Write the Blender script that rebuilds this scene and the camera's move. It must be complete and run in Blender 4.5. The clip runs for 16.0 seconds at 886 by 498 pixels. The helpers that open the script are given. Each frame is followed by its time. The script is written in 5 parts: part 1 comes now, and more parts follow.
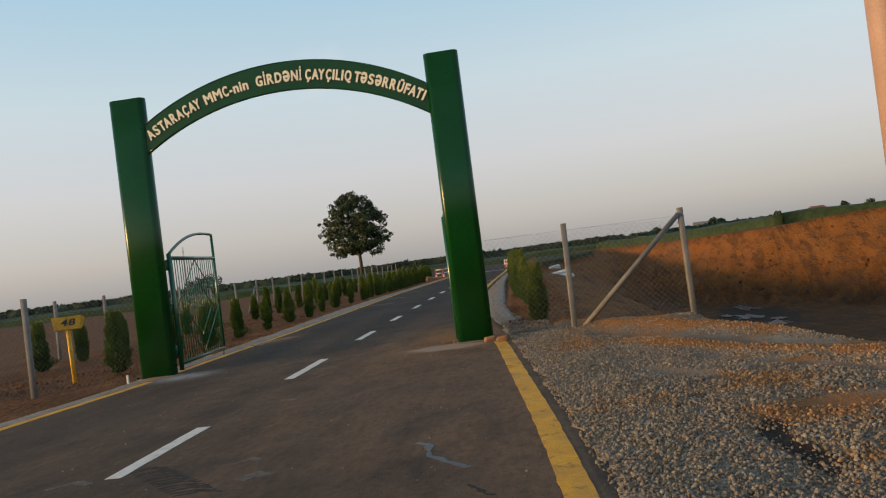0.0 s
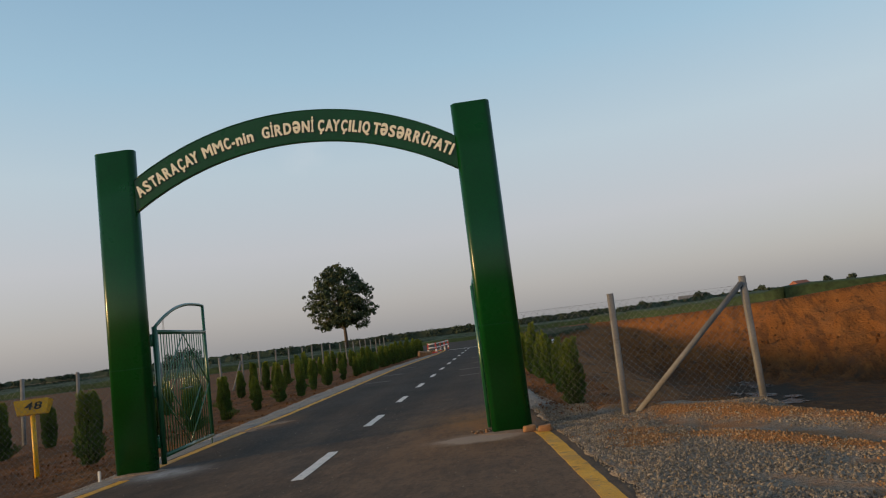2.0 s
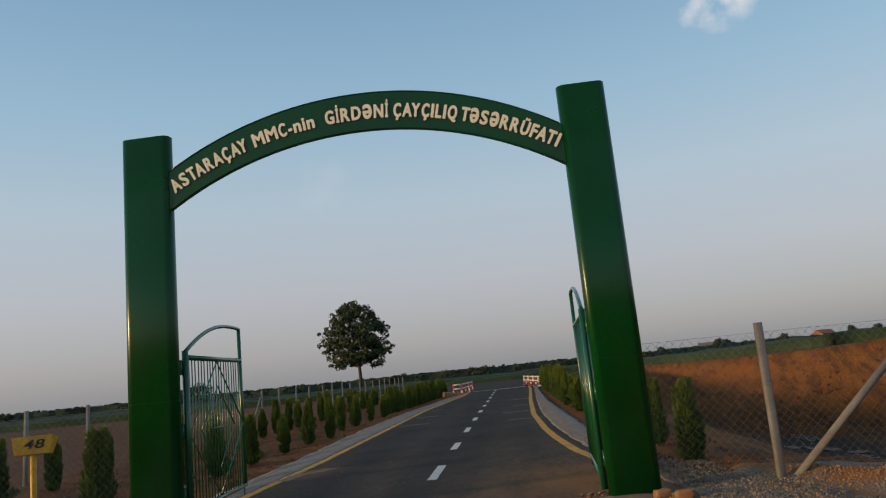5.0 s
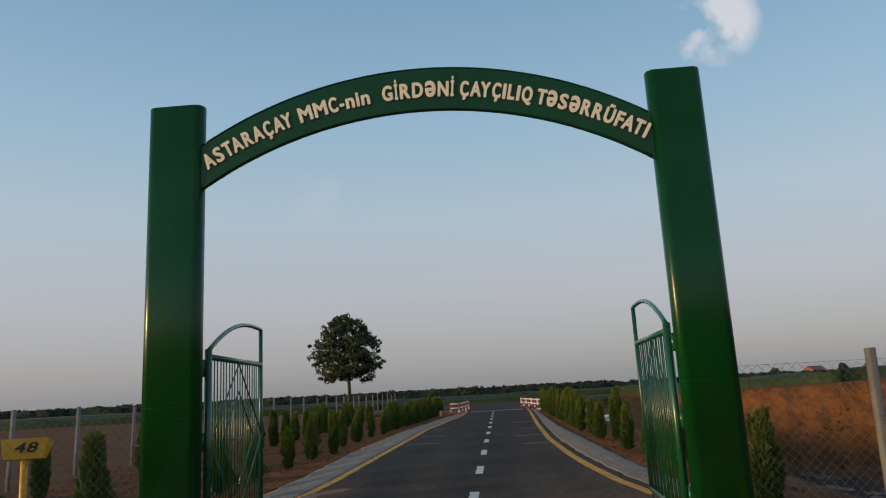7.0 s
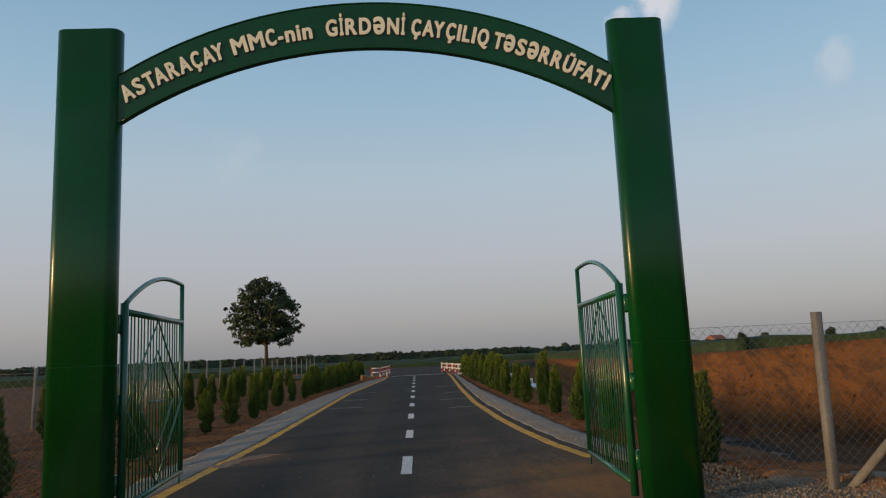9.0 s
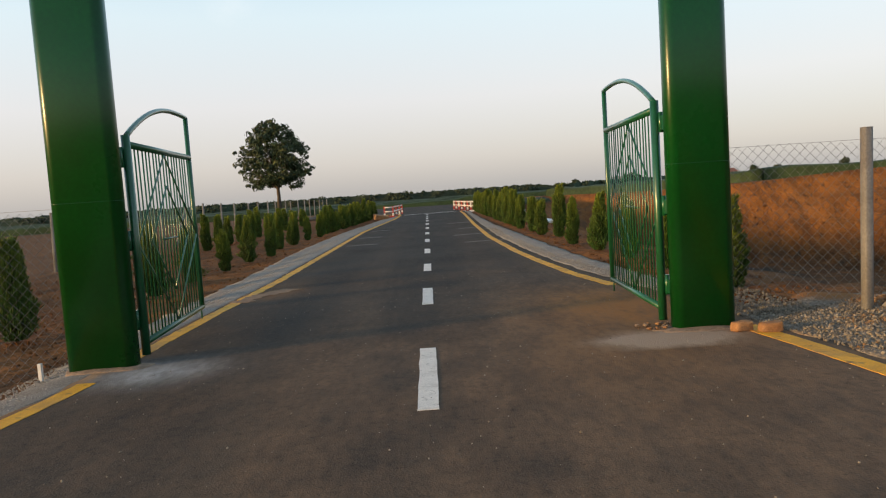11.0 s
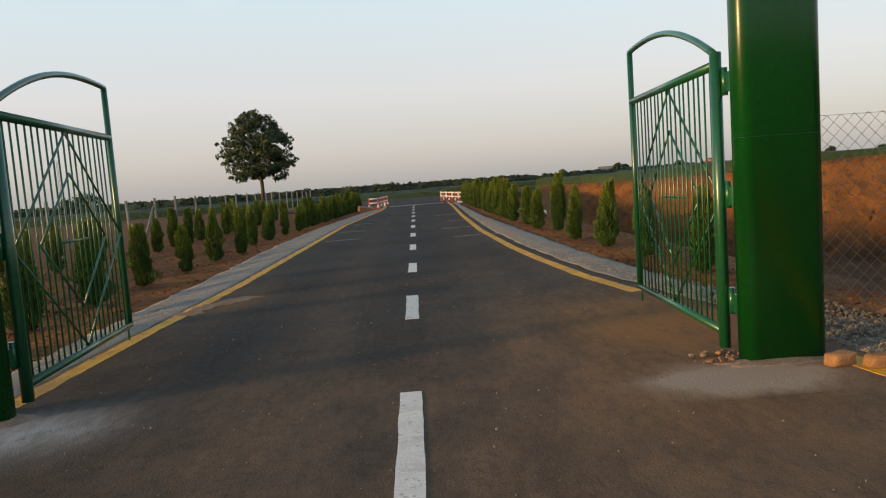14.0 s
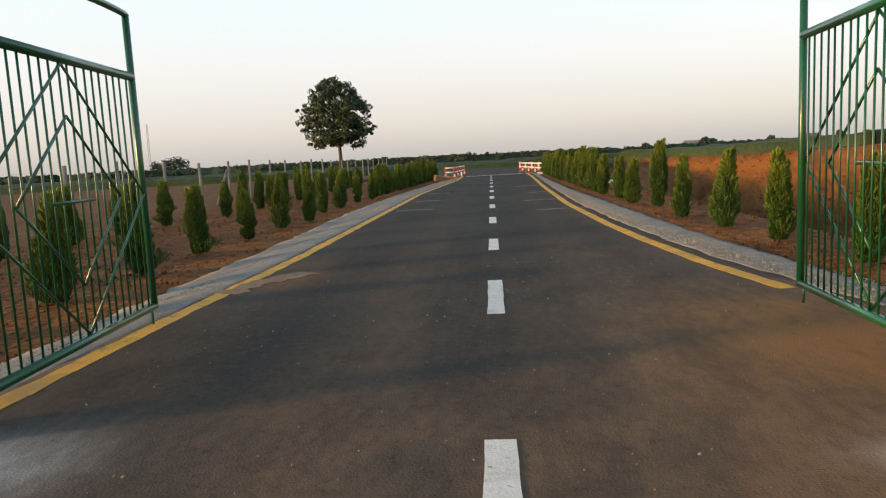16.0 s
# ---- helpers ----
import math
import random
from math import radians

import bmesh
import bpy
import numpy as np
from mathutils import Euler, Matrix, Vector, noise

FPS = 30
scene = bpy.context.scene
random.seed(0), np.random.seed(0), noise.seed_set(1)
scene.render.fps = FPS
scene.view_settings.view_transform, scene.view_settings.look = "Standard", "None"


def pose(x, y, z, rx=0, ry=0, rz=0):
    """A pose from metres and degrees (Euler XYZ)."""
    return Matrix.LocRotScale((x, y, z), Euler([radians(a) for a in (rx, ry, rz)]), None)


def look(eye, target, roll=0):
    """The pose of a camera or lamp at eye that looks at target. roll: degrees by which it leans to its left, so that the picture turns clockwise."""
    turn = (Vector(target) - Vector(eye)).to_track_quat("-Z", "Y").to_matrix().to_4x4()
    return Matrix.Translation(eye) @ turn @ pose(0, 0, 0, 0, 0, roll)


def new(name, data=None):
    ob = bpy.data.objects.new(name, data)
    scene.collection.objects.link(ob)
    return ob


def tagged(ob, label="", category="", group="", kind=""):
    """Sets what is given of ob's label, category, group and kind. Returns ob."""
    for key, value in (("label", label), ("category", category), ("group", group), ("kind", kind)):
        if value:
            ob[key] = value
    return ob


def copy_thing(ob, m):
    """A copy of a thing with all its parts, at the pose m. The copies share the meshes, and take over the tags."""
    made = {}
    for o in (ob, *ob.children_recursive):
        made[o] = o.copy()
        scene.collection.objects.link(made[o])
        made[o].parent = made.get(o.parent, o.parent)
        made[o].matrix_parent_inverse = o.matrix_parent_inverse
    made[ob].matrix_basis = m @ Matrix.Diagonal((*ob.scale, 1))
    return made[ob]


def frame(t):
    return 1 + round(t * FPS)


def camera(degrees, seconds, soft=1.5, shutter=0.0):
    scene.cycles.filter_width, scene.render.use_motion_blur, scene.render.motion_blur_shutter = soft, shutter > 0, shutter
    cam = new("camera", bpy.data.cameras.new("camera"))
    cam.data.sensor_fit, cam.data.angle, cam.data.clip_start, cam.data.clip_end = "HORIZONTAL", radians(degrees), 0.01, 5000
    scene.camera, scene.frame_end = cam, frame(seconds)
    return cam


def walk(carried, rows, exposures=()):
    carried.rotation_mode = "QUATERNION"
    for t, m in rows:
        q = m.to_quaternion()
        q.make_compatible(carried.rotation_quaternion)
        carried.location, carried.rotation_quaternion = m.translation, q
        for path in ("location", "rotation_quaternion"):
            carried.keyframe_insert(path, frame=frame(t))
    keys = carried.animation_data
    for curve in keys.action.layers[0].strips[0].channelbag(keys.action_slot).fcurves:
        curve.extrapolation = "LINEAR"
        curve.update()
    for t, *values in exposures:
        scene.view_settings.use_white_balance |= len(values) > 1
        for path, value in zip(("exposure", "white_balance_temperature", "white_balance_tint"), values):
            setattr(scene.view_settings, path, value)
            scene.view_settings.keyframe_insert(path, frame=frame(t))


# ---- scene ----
cam = camera(63.9, 16.0, soft=1.15)
PATH = [
    (0, (3.632, 0.53, 1.501), (3.429, 2.519, 1.531), -7.2),
    (0.5, (3.419, 0.89, 1.506), (3.299, 2.886, 1.536), -7.1),
    (1, (3.206, 1.248, 1.529), (3.099, 3.238, 1.686), -6.9),
    (1.5, (2.977, 1.633, 1.582), (2.861, 3.617, 1.805), -7.5),
    (2, (2.757, 2.037, 1.614), (2.626, 4.019, 1.842), -7.1),
    (2.5, (2.521, 2.378, 1.569), (2.348, 4.352, 1.838), -6.1),
    (3, (2.285, 2.666, 1.635), (2.227, 4.655, 1.843), -7.8),
    (3.5, (2.054, 3.028, 1.659), (1.966, 5.012, 1.902), -8.7),
    (4, (1.779, 3.411, 1.601), (1.724, 5.392, 1.866), -9.4),
    (4.5, (1.701, 3.863, 1.576), (1.548, 5.828, 1.916), -7.9),
    (5, (1.446, 4.125, 1.627), (1.291, 6.089, 1.972), -5.7),
    (5.2, (1.332, 4.23, 1.622), (1.176, 6.191, 1.982), -4.7),
    (7.3, (0.442, 5.329, 1.64), (0.317, 7.282, 2.05), -2.4),
    (7.5, (0.424, 5.422, 1.622), (0.308, 7.371, 2.054), -1.8),
    (8, (0.286, 5.666, 1.62), (0.325, 7.62, 2.043), -2.8),
    (8.5, (0.235, 5.727, 1.656), (0.338, 7.669, 2.123), -3.6),
    (9, (0.187, 5.725, 1.603), (0.273, 7.702, 1.893), -2.5),
    (9.5, (0.167, 5.724, 1.527), (0.238, 7.721, 1.602), -2.9),
    (9.7, (0.158, 5.73, 1.504), (0.249, 7.728, 1.503), -3.0),
    (11.8, (0.02, 6.618, 1.486), (0.029, 8.611, 1.322), -4.2),
    (12, (0.009, 6.727, 1.512), (0.035, 8.724, 1.4), -4.4),
    (12.5, (0.047, 7.015, 1.577), (0.142, 9.009, 1.704), -3.8),
    (13, (0.109, 7.297, 1.558), (0.261, 9.292, 1.564), -3.7),
    (13.5, (0.103, 7.667, 1.498), (0.278, 9.658, 1.42), -3.6),
    (14, (0.116, 8.056, 1.452), (0.185, 10.046, 1.269), -4.1),
    (14.5, (0.112, 8.437, 1.411), (0.119, 10.424, 1.178), -2.2),
    (15, (0.052, 8.848, 1.395), (0.124, 10.83, 1.132), -4.5),
    (15.5, (0.043, 9.308, 1.363), (-0.001, 11.285, 1.063), -5.3),
    (16, (-0.003, 9.71, 1.349), (-0.147, 11.689, 1.098), -2.9),
]
walk(cam, [(t, look(eye, target, roll)) for t, eye, target, roll in PATH],
     exposures=[(0, 0.2, 7120, 10), (1, 0.02, 6920, 10), (2, -0.04, 6820, 10), (3.5, -0.05, 6670, 10), (5, -0.18, 6570, 10), (9, -0.22, 6570, 10), (9.7, 0.1, 6820, 10), (11.8, 0.62, 7250, 10), (12.5, 0.28, 7070, 10), (13.3, 0.14, 7070, 10), (14, 0.42, 7250, 10), (15, 0.63, 7350, 10), (16, 0.77, 7400, 10)])

# ---- light ----
world = bpy.data.worlds.new("dusk_sky")
scene.world = world
world.use_nodes = True
SUN = Vector((-0.93, -0.34, 0.13)).normalized()


def sky_nodes():
    nt = world.node_tree
    nt.nodes.clear()
    L = nt.links.new
    out = nt.nodes.new("ShaderNodeOutputWorld")
    bg = nt.nodes.new("ShaderNodeBackground")
    sky = nt.nodes.new("ShaderNodeTexSky")
    sky.sky_type = "NISHITA"
    sky.sun_disc = False
    sky.sun_elevation = math.asin(SUN.z)
    sky.sun_rotation = math.atan2(SUN.x, SUN.y)
    sky.air_density, sky.dust_density, sky.ozone_density = 1.0, 2.0, 1.5
    bright = nt.nodes.new("ShaderNodeMix")
    bright.data_type, bright.blend_type = "RGBA", "MULTIPLY"
    bright.inputs[0].default_value = 1.0
    bright.inputs[7].default_value = (SKY_GAIN, SKY_GAIN, SKY_GAIN, 1)
    L(sky.outputs[0], bright.inputs[6])
    co = nt.nodes.new("ShaderNodeTexCoord")
    sep = nt.nodes.new("ShaderNodeSeparateXYZ")
    L(co.outputs["Generated"], sep.inputs[0])
    ramp = nt.nodes.new("ShaderNodeValToRGB")
    cr = ramp.color_ramp
    cr.elements[0].position, cr.elements[0].color = 0.0, (0.262, 0.272, 0.298, 1)
    cr.elements[1].position, cr.elements[1].color = 1.0, (0.13, 0.18, 0.27, 1)
    for p, c in ((0.05, (0.35, 0.345, 0.375)), (0.13, (0.425, 0.432, 0.485)), (0.24, (0.405, 0.493, 0.57)), (0.36, (0.29, 0.45, 0.585)), (0.52, (0.19, 0.34, 0.50)), (0.72, (0.15, 0.23, 0.34))):
        e = cr.elements.new(p)
        e.color = (*c, 1)
    L(sep.outputs[2], ramp.inputs[0])
    haze = nt.nodes.new("ShaderNodeMix")
    haze.data_type = "RGBA"
    haze.inputs[0].default_value = 0.75
    L(bright.outputs[2], haze.inputs[6])
    L(ramp.outputs[0], haze.inputs[7])
    # a few thin evening clouds
    noi = nt.nodes.new("ShaderNodeTexNoise")
    noi.inputs["Scale"].default_value, noi.inputs["Detail"].default_value = 19.0, 7.0
    L(co.outputs["Generated"], noi.inputs["Vector"])
    last = haze.outputs[2]
    for d, wide, soft, amount in CLOUDS:
        dot = nt.nodes.new("ShaderNodeVectorMath")
        dot.operation = "DOT_PRODUCT"
        L(co.outputs["Generated"], dot.inputs[0])
        dot.inputs[1].default_value = Vector(d).normalized()
        near = nt.nodes.new("ShaderNodeMapRange")
        near.inputs[1].default_value, near.inputs[2].default_value = math.cos(radians(wide)), math.cos(radians(wide * 0.25))
        L(dot.outputs["Value"], near.inputs[0])
        puff = nt.nodes.new("ShaderNodeMapRange")
        puff.inputs[1].default_value, puff.inputs[2].default_value = 0.4, 0.4 + soft
        puff.inputs[3].default_value, puff.inputs[4].default_value = 0.15, 1.5
        L(noi.outputs[0], puff.inputs[0])
        mul = nt.nodes.new("ShaderNodeMath")
        mul.operation = "MULTIPLY"
        L(near.outputs[0], mul.inputs[0])
        L(puff.outputs[0], mul.inputs[1])
        fac = nt.nodes.new("ShaderNodeMapRange")
        fac.inputs[1].default_value, fac.inputs[2].default_value, fac.inputs[4].default_value = 0.2, 1.0, amount
        L(mul.outputs[0], fac.inputs[0])
        mix = nt.nodes.new("ShaderNodeMix")
        mix.data_type = "RGBA"
        L(fac.outputs[0], mix.inputs[0])
        L(last, mix.inputs[6])
        mix.inputs[7].default_value = (0.62, 0.60, 0.62, 1)
        last = mix.outputs[2]
    L(last, bg.inputs[0])
    bg.inputs[1].default_value = SKY_STRENGTH
    L(bg.outputs[0], out.inputs[0])


SKY_GAIN, SKY_STRENGTH = 0.12, 1.42
CLOUDS = [((0.302, 0.848, 0.436), 3.5, 0.24, 0.72), ((0.52, 0.80, 0.33), 2.0, 0.2, 0.25), ((-0.23, 0.92, 0.27), 3.0, 0.3, 0.08)]
sky_nodes()
sun = new("sun", bpy.data.lights.new("sun", "SUN"))
sun.data.energy, sun.data.angle, sun.data.color = 3.2, radians(5), (1.0, 0.64, 0.28)
sun.matrix_world = Matrix.Translation((-40, -25, 20)) @ SUN.to_track_quat("Z", "Y").to_matrix().to_4x4()


# ---- materials ----
def material(name, base, rough=0.7, vary=0.25, scale=6.0, fine=60.0, bump=0.2, metal=0.0, tint=None, spec=0.5, depth=0.01, islands=0.0, objects=0.0, stretch=(1, 1, 1), spots=None):
    """A procedural surface: base colour, coarse stains towards tint, fine grain and relief."""
    m = bpy.data.materials.new(name)
    m.use_nodes = True
    nt = m.node_tree
    L = nt.links.new
    bsdf = nt.nodes["Principled BSDF"]
    co = nt.nodes.new("ShaderNodeNewGeometry")
    mapping = nt.nodes.new("ShaderNodeMapping")
    mapping.inputs["Scale"].default_value = stretch
    L(co.outputs["Position"], mapping.inputs[0])
    big = nt.nodes.new("ShaderNodeTexNoise")
    big.inputs["Scale"].default_value, big.inputs["Detail"].default_value, big.inputs["Roughness"].default_value = scale, 5, 0.6
    small = nt.nodes.new("ShaderNodeTexNoise")
    small.inputs["Scale"].default_value, small.inputs["Detail"].default_value = fine, 3
    L(mapping.outputs[0], big.inputs["Vector"])
    L(co.outputs["Position"], small.inputs["Vector"])
    tint = tint or tuple(c * (1 - vary) for c in base)
    rng = nt.nodes.new("ShaderNodeMapRange")
    rng.inputs[1].default_value, rng.inputs[2].default_value = 0.36, 0.64
    L(big.outputs[0], rng.inputs[0])
    mix = nt.nodes.new("ShaderNodeMix")
    mix.data_type = "RGBA"
    mix.inputs[6].default_value, mix.inputs[7].default_value = (*base, 1), (*tint, 1)
    L(rng.outputs[0], mix.inputs[0])
    grain = nt.nodes.new("ShaderNodeHueSaturation")
    val = nt.nodes.new("ShaderNodeMapRange")
    val.inputs[1].default_value, val.inputs[2].default_value = 0.3, 0.7
    val.inputs[3].default_value, val.inputs[4].default_value = 1 - vary, 1 + vary
    L(small.outputs[0], val.inputs[0])
    last = val.outputs[0]
    for amount, kind in ((islands, "Random Per Island"), (objects, "Random")):
        if amount:
            src = co if kind == "Random Per Island" else nt.nodes.new("ShaderNodeObjectInfo")
            r = nt.nodes.new("ShaderNodeMapRange")
            r.inputs[3].default_value, r.inputs[4].default_value = 1 - amount, 1 + amount
            L(src.outputs[kind], r.inputs[0])
            mul = nt.nodes.new("ShaderNodeMath")
            mul.operation = "MULTIPLY"
            L(last, mul.inputs[0])
            L(r.outputs[0], mul.inputs[1])
            last = mul.outputs[0]
    L(last, grain.inputs["Value"])
    L(mix.outputs[2], grain.inputs["Color"])
    L(grain.outputs[0], bsdf.inputs["Base Color"])
    rr = nt.nodes.new("ShaderNodeMapRange")
    rr.inputs[3].default_value, rr.inputs[4].default_value = max(0.05, rough - 0.1), min(1, rough + 0.1)
    L(big.outputs[0], rr.inputs[0])
    L(rr.outputs[0], bsdf.inputs["Roughness"])
    bsdf.inputs["Metallic"].default_value = metal
    bsdf.inputs["Specular IOR Level"].default_value = spec
    if bump:
        add = nt.nodes.new("ShaderNodeMath")
        add.operation = "ADD"
        L(big.outputs[0], add.inputs[0])
        L(small.outputs[0], add.inputs[1])
        b = nt.nodes.new("ShaderNodeBump")
        b.inputs["Strength"].default_value, b.inputs["Distance"].default_value = bump, depth
        L(add.outputs[0], b.inputs["Height"])
        L(b.outputs[0], bsdf.inputs["Normal"])
    m["grain"] = grain.name
    return m


def layer(m, colour, fac_builder):
    """Mix another colour over a material's base by a mask that fac_builder makes."""
    nt = m.node_tree
    bsdf = nt.nodes["Principled BSDF"]
    old = bsdf.inputs["Base Color"].links[0].from_socket
    mix = nt.nodes.new("ShaderNodeMix")
    mix.data_type = "RGBA"
    nt.links.new(old, mix.inputs[6])
    mix.inputs[7].default_value = (*colour, 1)
    nt.links.new(fac_builder(nt), mix.inputs[0])
    nt.links.new(mix.outputs[2], bsdf.inputs["Base Color"])


def attr_mask(name):
    def make(nt):
        a = nt.nodes.new("ShaderNodeAttribute")
        a.attribute_name = name
        n = nt.nodes.new("ShaderNodeTexNoise")
        n.inputs["Scale"].default_value, n.inputs["Detail"].default_value = 1.3, 6
        g = nt.nodes.new("ShaderNodeNewGeometry")
        nt.links.new(g.outputs["Position"], n.inputs["Vector"])
        s = nt.nodes.new("ShaderNodeMath")
        s.operation = "ADD"
        nt.links.new(a.outputs["Fac"], s.inputs[0])
        nt.links.new(n.outputs[0], s.inputs[1])
        r = nt.nodes.new("ShaderNodeMapRange")
        r.inputs[1].default_value, r.inputs[2].default_value = 0.78, 1.12
        nt.links.new(s.outputs[0], r.inputs[0])
        return r.outputs[0]
    return make


def soft_mask(name):
    """A mask that follows an attribute, broken up by fine and coarse noise."""
    def make(nt):
        a = nt.nodes.new("ShaderNodeAttribute")
        a.attribute_name = name
        g = nt.nodes.new("ShaderNodeNewGeometry")
        last = a.outputs["Fac"]
        for scale in (2.0, 10.0):
            mp = nt.nodes.new("ShaderNodeMapping")
            mp.inputs["Scale"].default_value = (1.3, 0.5, 1)
            nt.links.new(g.outputs["Position"], mp.inputs[0])
            n = nt.nodes.new("ShaderNodeTexNoise")
            n.inputs["Scale"].default_value, n.inputs["Detail"].default_value, n.inputs["Roughness"].default_value = scale, 7, 0.65
            nt.links.new(mp.outputs[0], n.inputs["Vector"])
            r = nt.nodes.new("ShaderNodeMapRange")
            r.inputs[1].default_value, r.inputs[2].default_value = 0.3, 0.7
            r.inputs[3].default_value, r.inputs[4].default_value = 0.55, 1.3
            nt.links.new(n.outputs[0], r.inputs[0])
            m = nt.nodes.new("ShaderNodeMath")
            m.operation = "MULTIPLY"
            nt.links.new(last, m.inputs[0])
            nt.links.new(r.outputs[0], m.inputs[1])
            last = m.outputs[0]
        return last
    return make


def noise_mask(scale, low, high, stretch=(1, 1, 1), amount=1.0, seed=0.0, turn=0.0):
    def make(nt):
        g = nt.nodes.new("ShaderNodeNewGeometry")
        mp = nt.nodes.new("ShaderNodeMapping")
        mp.inputs["Rotation"].default_value = (0, 0, radians(turn))
        mp.inputs["Scale"].default_value, mp.inputs["Location"].default_value = stretch, (seed, seed * 1.7, 0)
        nt.links.new(g.outputs["Position"], mp.inputs[0])
        n = nt.nodes.new("ShaderNodeTexNoise")
        n.inputs["Scale"].default_value, n.inputs["Detail"].default_value, n.inputs["Roughness"].default_value = scale, 6, 0.62
        nt.links.new(mp.outputs[0], n.inputs["Vector"])
        r = nt.nodes.new("ShaderNodeMapRange")
        r.inputs[1].default_value, r.inputs[2].default_value, r.inputs[4].default_value = low, high, amount
        nt.links.new(n.outputs[0], r.inputs[0])
        return r.outputs[0]
    return make


green_paint = material("green_gloss_paint", (0.001, 0.056, 0.008), rough=0.3, vary=0.1, spec=0.12, scale=1.4, fine=25, bump=0.08, tint=(0.001, 0.045, 0.006), depth=0.005)
gate_paint = material("green_pipe_paint", (0.003, 0.085, 0.028), rough=0.34, vary=0.15, scale=4, fine=40, bump=0.12, tint=(0.004, 0.07, 0.026), depth=0.003)
cream = material("cream_letters", (0.92, 0.85, 0.65), rough=0.5, vary=0.06, scale=5, bump=0.03)
dark_edge = material("letter_edges", (0.06, 0.05, 0.03), rough=0.6, vary=0.1)
asphalt = material("asphalt", (0.046, 0.040, 0.035), rough=0.92, vary=0.35, scale=0.35, fine=70, bump=0.6, tint=(0.032, 0.028, 0.026), depth=0.008, spec=0.14)
layer(asphalt, (0.165, 0.102, 0.064), soft_mask("dust"))
layer(asphalt, (0.10, 0.075, 0.055), noise_mask(1.1, 0.52, 0.75, (1.6, 0.16, 1), 0.55))
layer(asphalt, (0.02, 0.019, 0.02), noise_mask(0.9, 0.56, 0.8, (2.2, 0.12, 1), 0.35, 7.0))
layer(asphalt, (0.17, 0.15, 0.13), noise_mask(2.3, 0.68, 0.80, (1, 1, 1), 0.45, 3.0))
layer(asphalt, (0.125, 0.092, 0.065), noise_mask(11, 0.5, 0.74, (1, 1, 1), 0.4, 15.0))
layer(asphalt, (0.02, 0.017, 0.015), noise_mask(15, 0.52, 0.72, (1, 1, 1), 0.42, 21.0))
layer(asphalt, (0.15, 0.12, 0.095), noise_mask(34, 0.58, 0.70, (1, 1, 1), 0.5, 5.0))
layer(asphalt, (0.016, 0.014, 0.013), noise_mask(26, 0.58, 0.72, (1, 1, 1), 0.55, 8.0))
layer(asphalt, (0.27, 0.128, 0.05), soft_mask("orange"))
layer(asphalt, (0.36, 0.255, 0.185), soft_mask("pale"))
layer(asphalt, (0.33, 0.33, 0.33), soft_mask("cement"))
dust_mat = material("pale_dust", (0.15, 0.125, 0.105), rough=0.95, vary=0.25, scale=3, fine=40, bump=0.3, tint=(0.085, 0.07, 0.06))
clay_dust = material("clay_dust", (0.23, 0.135, 0.075), rough=0.95, vary=0.3, scale=4, fine=40, bump=0.3, tint=(0.15, 0.09, 0.055))
white_line = material("white_road_paint", (0.74, 0.68, 0.62), rough=0.75, vary=0.12, scale=5, fine=80, bump=0.25)
layer(white_line, (0.16, 0.14, 0.125), noise_mask(14, 0.60, 0.70, (1, 1, 1), 0.85))
layer(white_line, (0.36, 0.31, 0.27), noise_mask(2.5, 0.55, 0.7, (1, 2, 1), 0.6, 6.0))
yellow_line = material("yellow_road_paint", (0.72, 0.345, 0.012), rough=0.75, vary=0.15, scale=3, fine=70, bump=0.25, tint=(0.60, 0.28, 0.015))
layer(yellow_line, (0.09, 0.06, 0.035), noise_mask(7, 0.56, 0.70, (1, 1, 1), 0.85, 4.0))
layer(yellow_line, (0.30, 0.17, 0.06), noise_mask(1.6, 0.5, 0.68, (1, 1, 1), 0.6, 17.0))
soil = material("soil", (0.158, 0.060, 0.018), rough=0.95, vary=0.4, scale=0.6, fine=7, bump=1.0, tint=(0.085, 0.036, 0.014), depth=0.12, spec=0.15)
layer(soil, (0.125, 0.062, 0.031), attr_mask("field"))
layer(soil, (0.22, 0.084, 0.022), attr_mask("clay"))
layer(soil, (0.12, 0.054, 0.021), noise_mask(0.9, 0.5, 0.72, (1, 1, 0.25), 0.6, 12.0))
layer(soil, (0.165, 0.085, 0.036), noise_mask(0.55, 0.52, 0.72, (1, 1, 0.5), 0.5, 9.0))
layer(soil, (0.085, 0.040, 0.018), noise_mask(1.3, 0.52, 0.64, (1.1, 0.24, 0.3), 0.8, 31.0, 28))
layer(soil, (0.24, 0.10, 0.03), noise_mask(1.7, 0.54, 0.68, (1.0, 0.25, 0.3), 0.7, 44.0, 28))
layer(soil, (0.055, 0.028, 0.014), noise_mask(3.1, 0.58, 0.66, (1, 0.4, 0.8), 0.75, 52.0, 28))
layer(soil, (0.030, 0.042, 0.018), attr_mask("grass"))
# damp by the pools, and shade painted low on the pit wall
layer(soil, (0.045, 0.033, 0.024), attr_mask("wet_shade"))
gravel = material("gravel_bed", (0.235, 0.192, 0.15), rough=0.9, vary=0.5, scale=2.2, fine=38, bump=1.0, tint=(0.19, 0.145, 0.105), depth=0.03, spec=0.25)
layer(gravel, (0.27, 0.118, 0.04), attr_mask("clay"))
layer(gravel, (0.026, 0.017, 0.011), attr_mask("wet_shade"))
shoulder_gravel = material("shoulder_gravel", (0.27, 0.245, 0.22), rough=0.9, vary=0.35, scale=2.2, fine=55, bump=1.0, tint=(0.21, 0.182, 0.158), depth=0.012, spec=0.25)
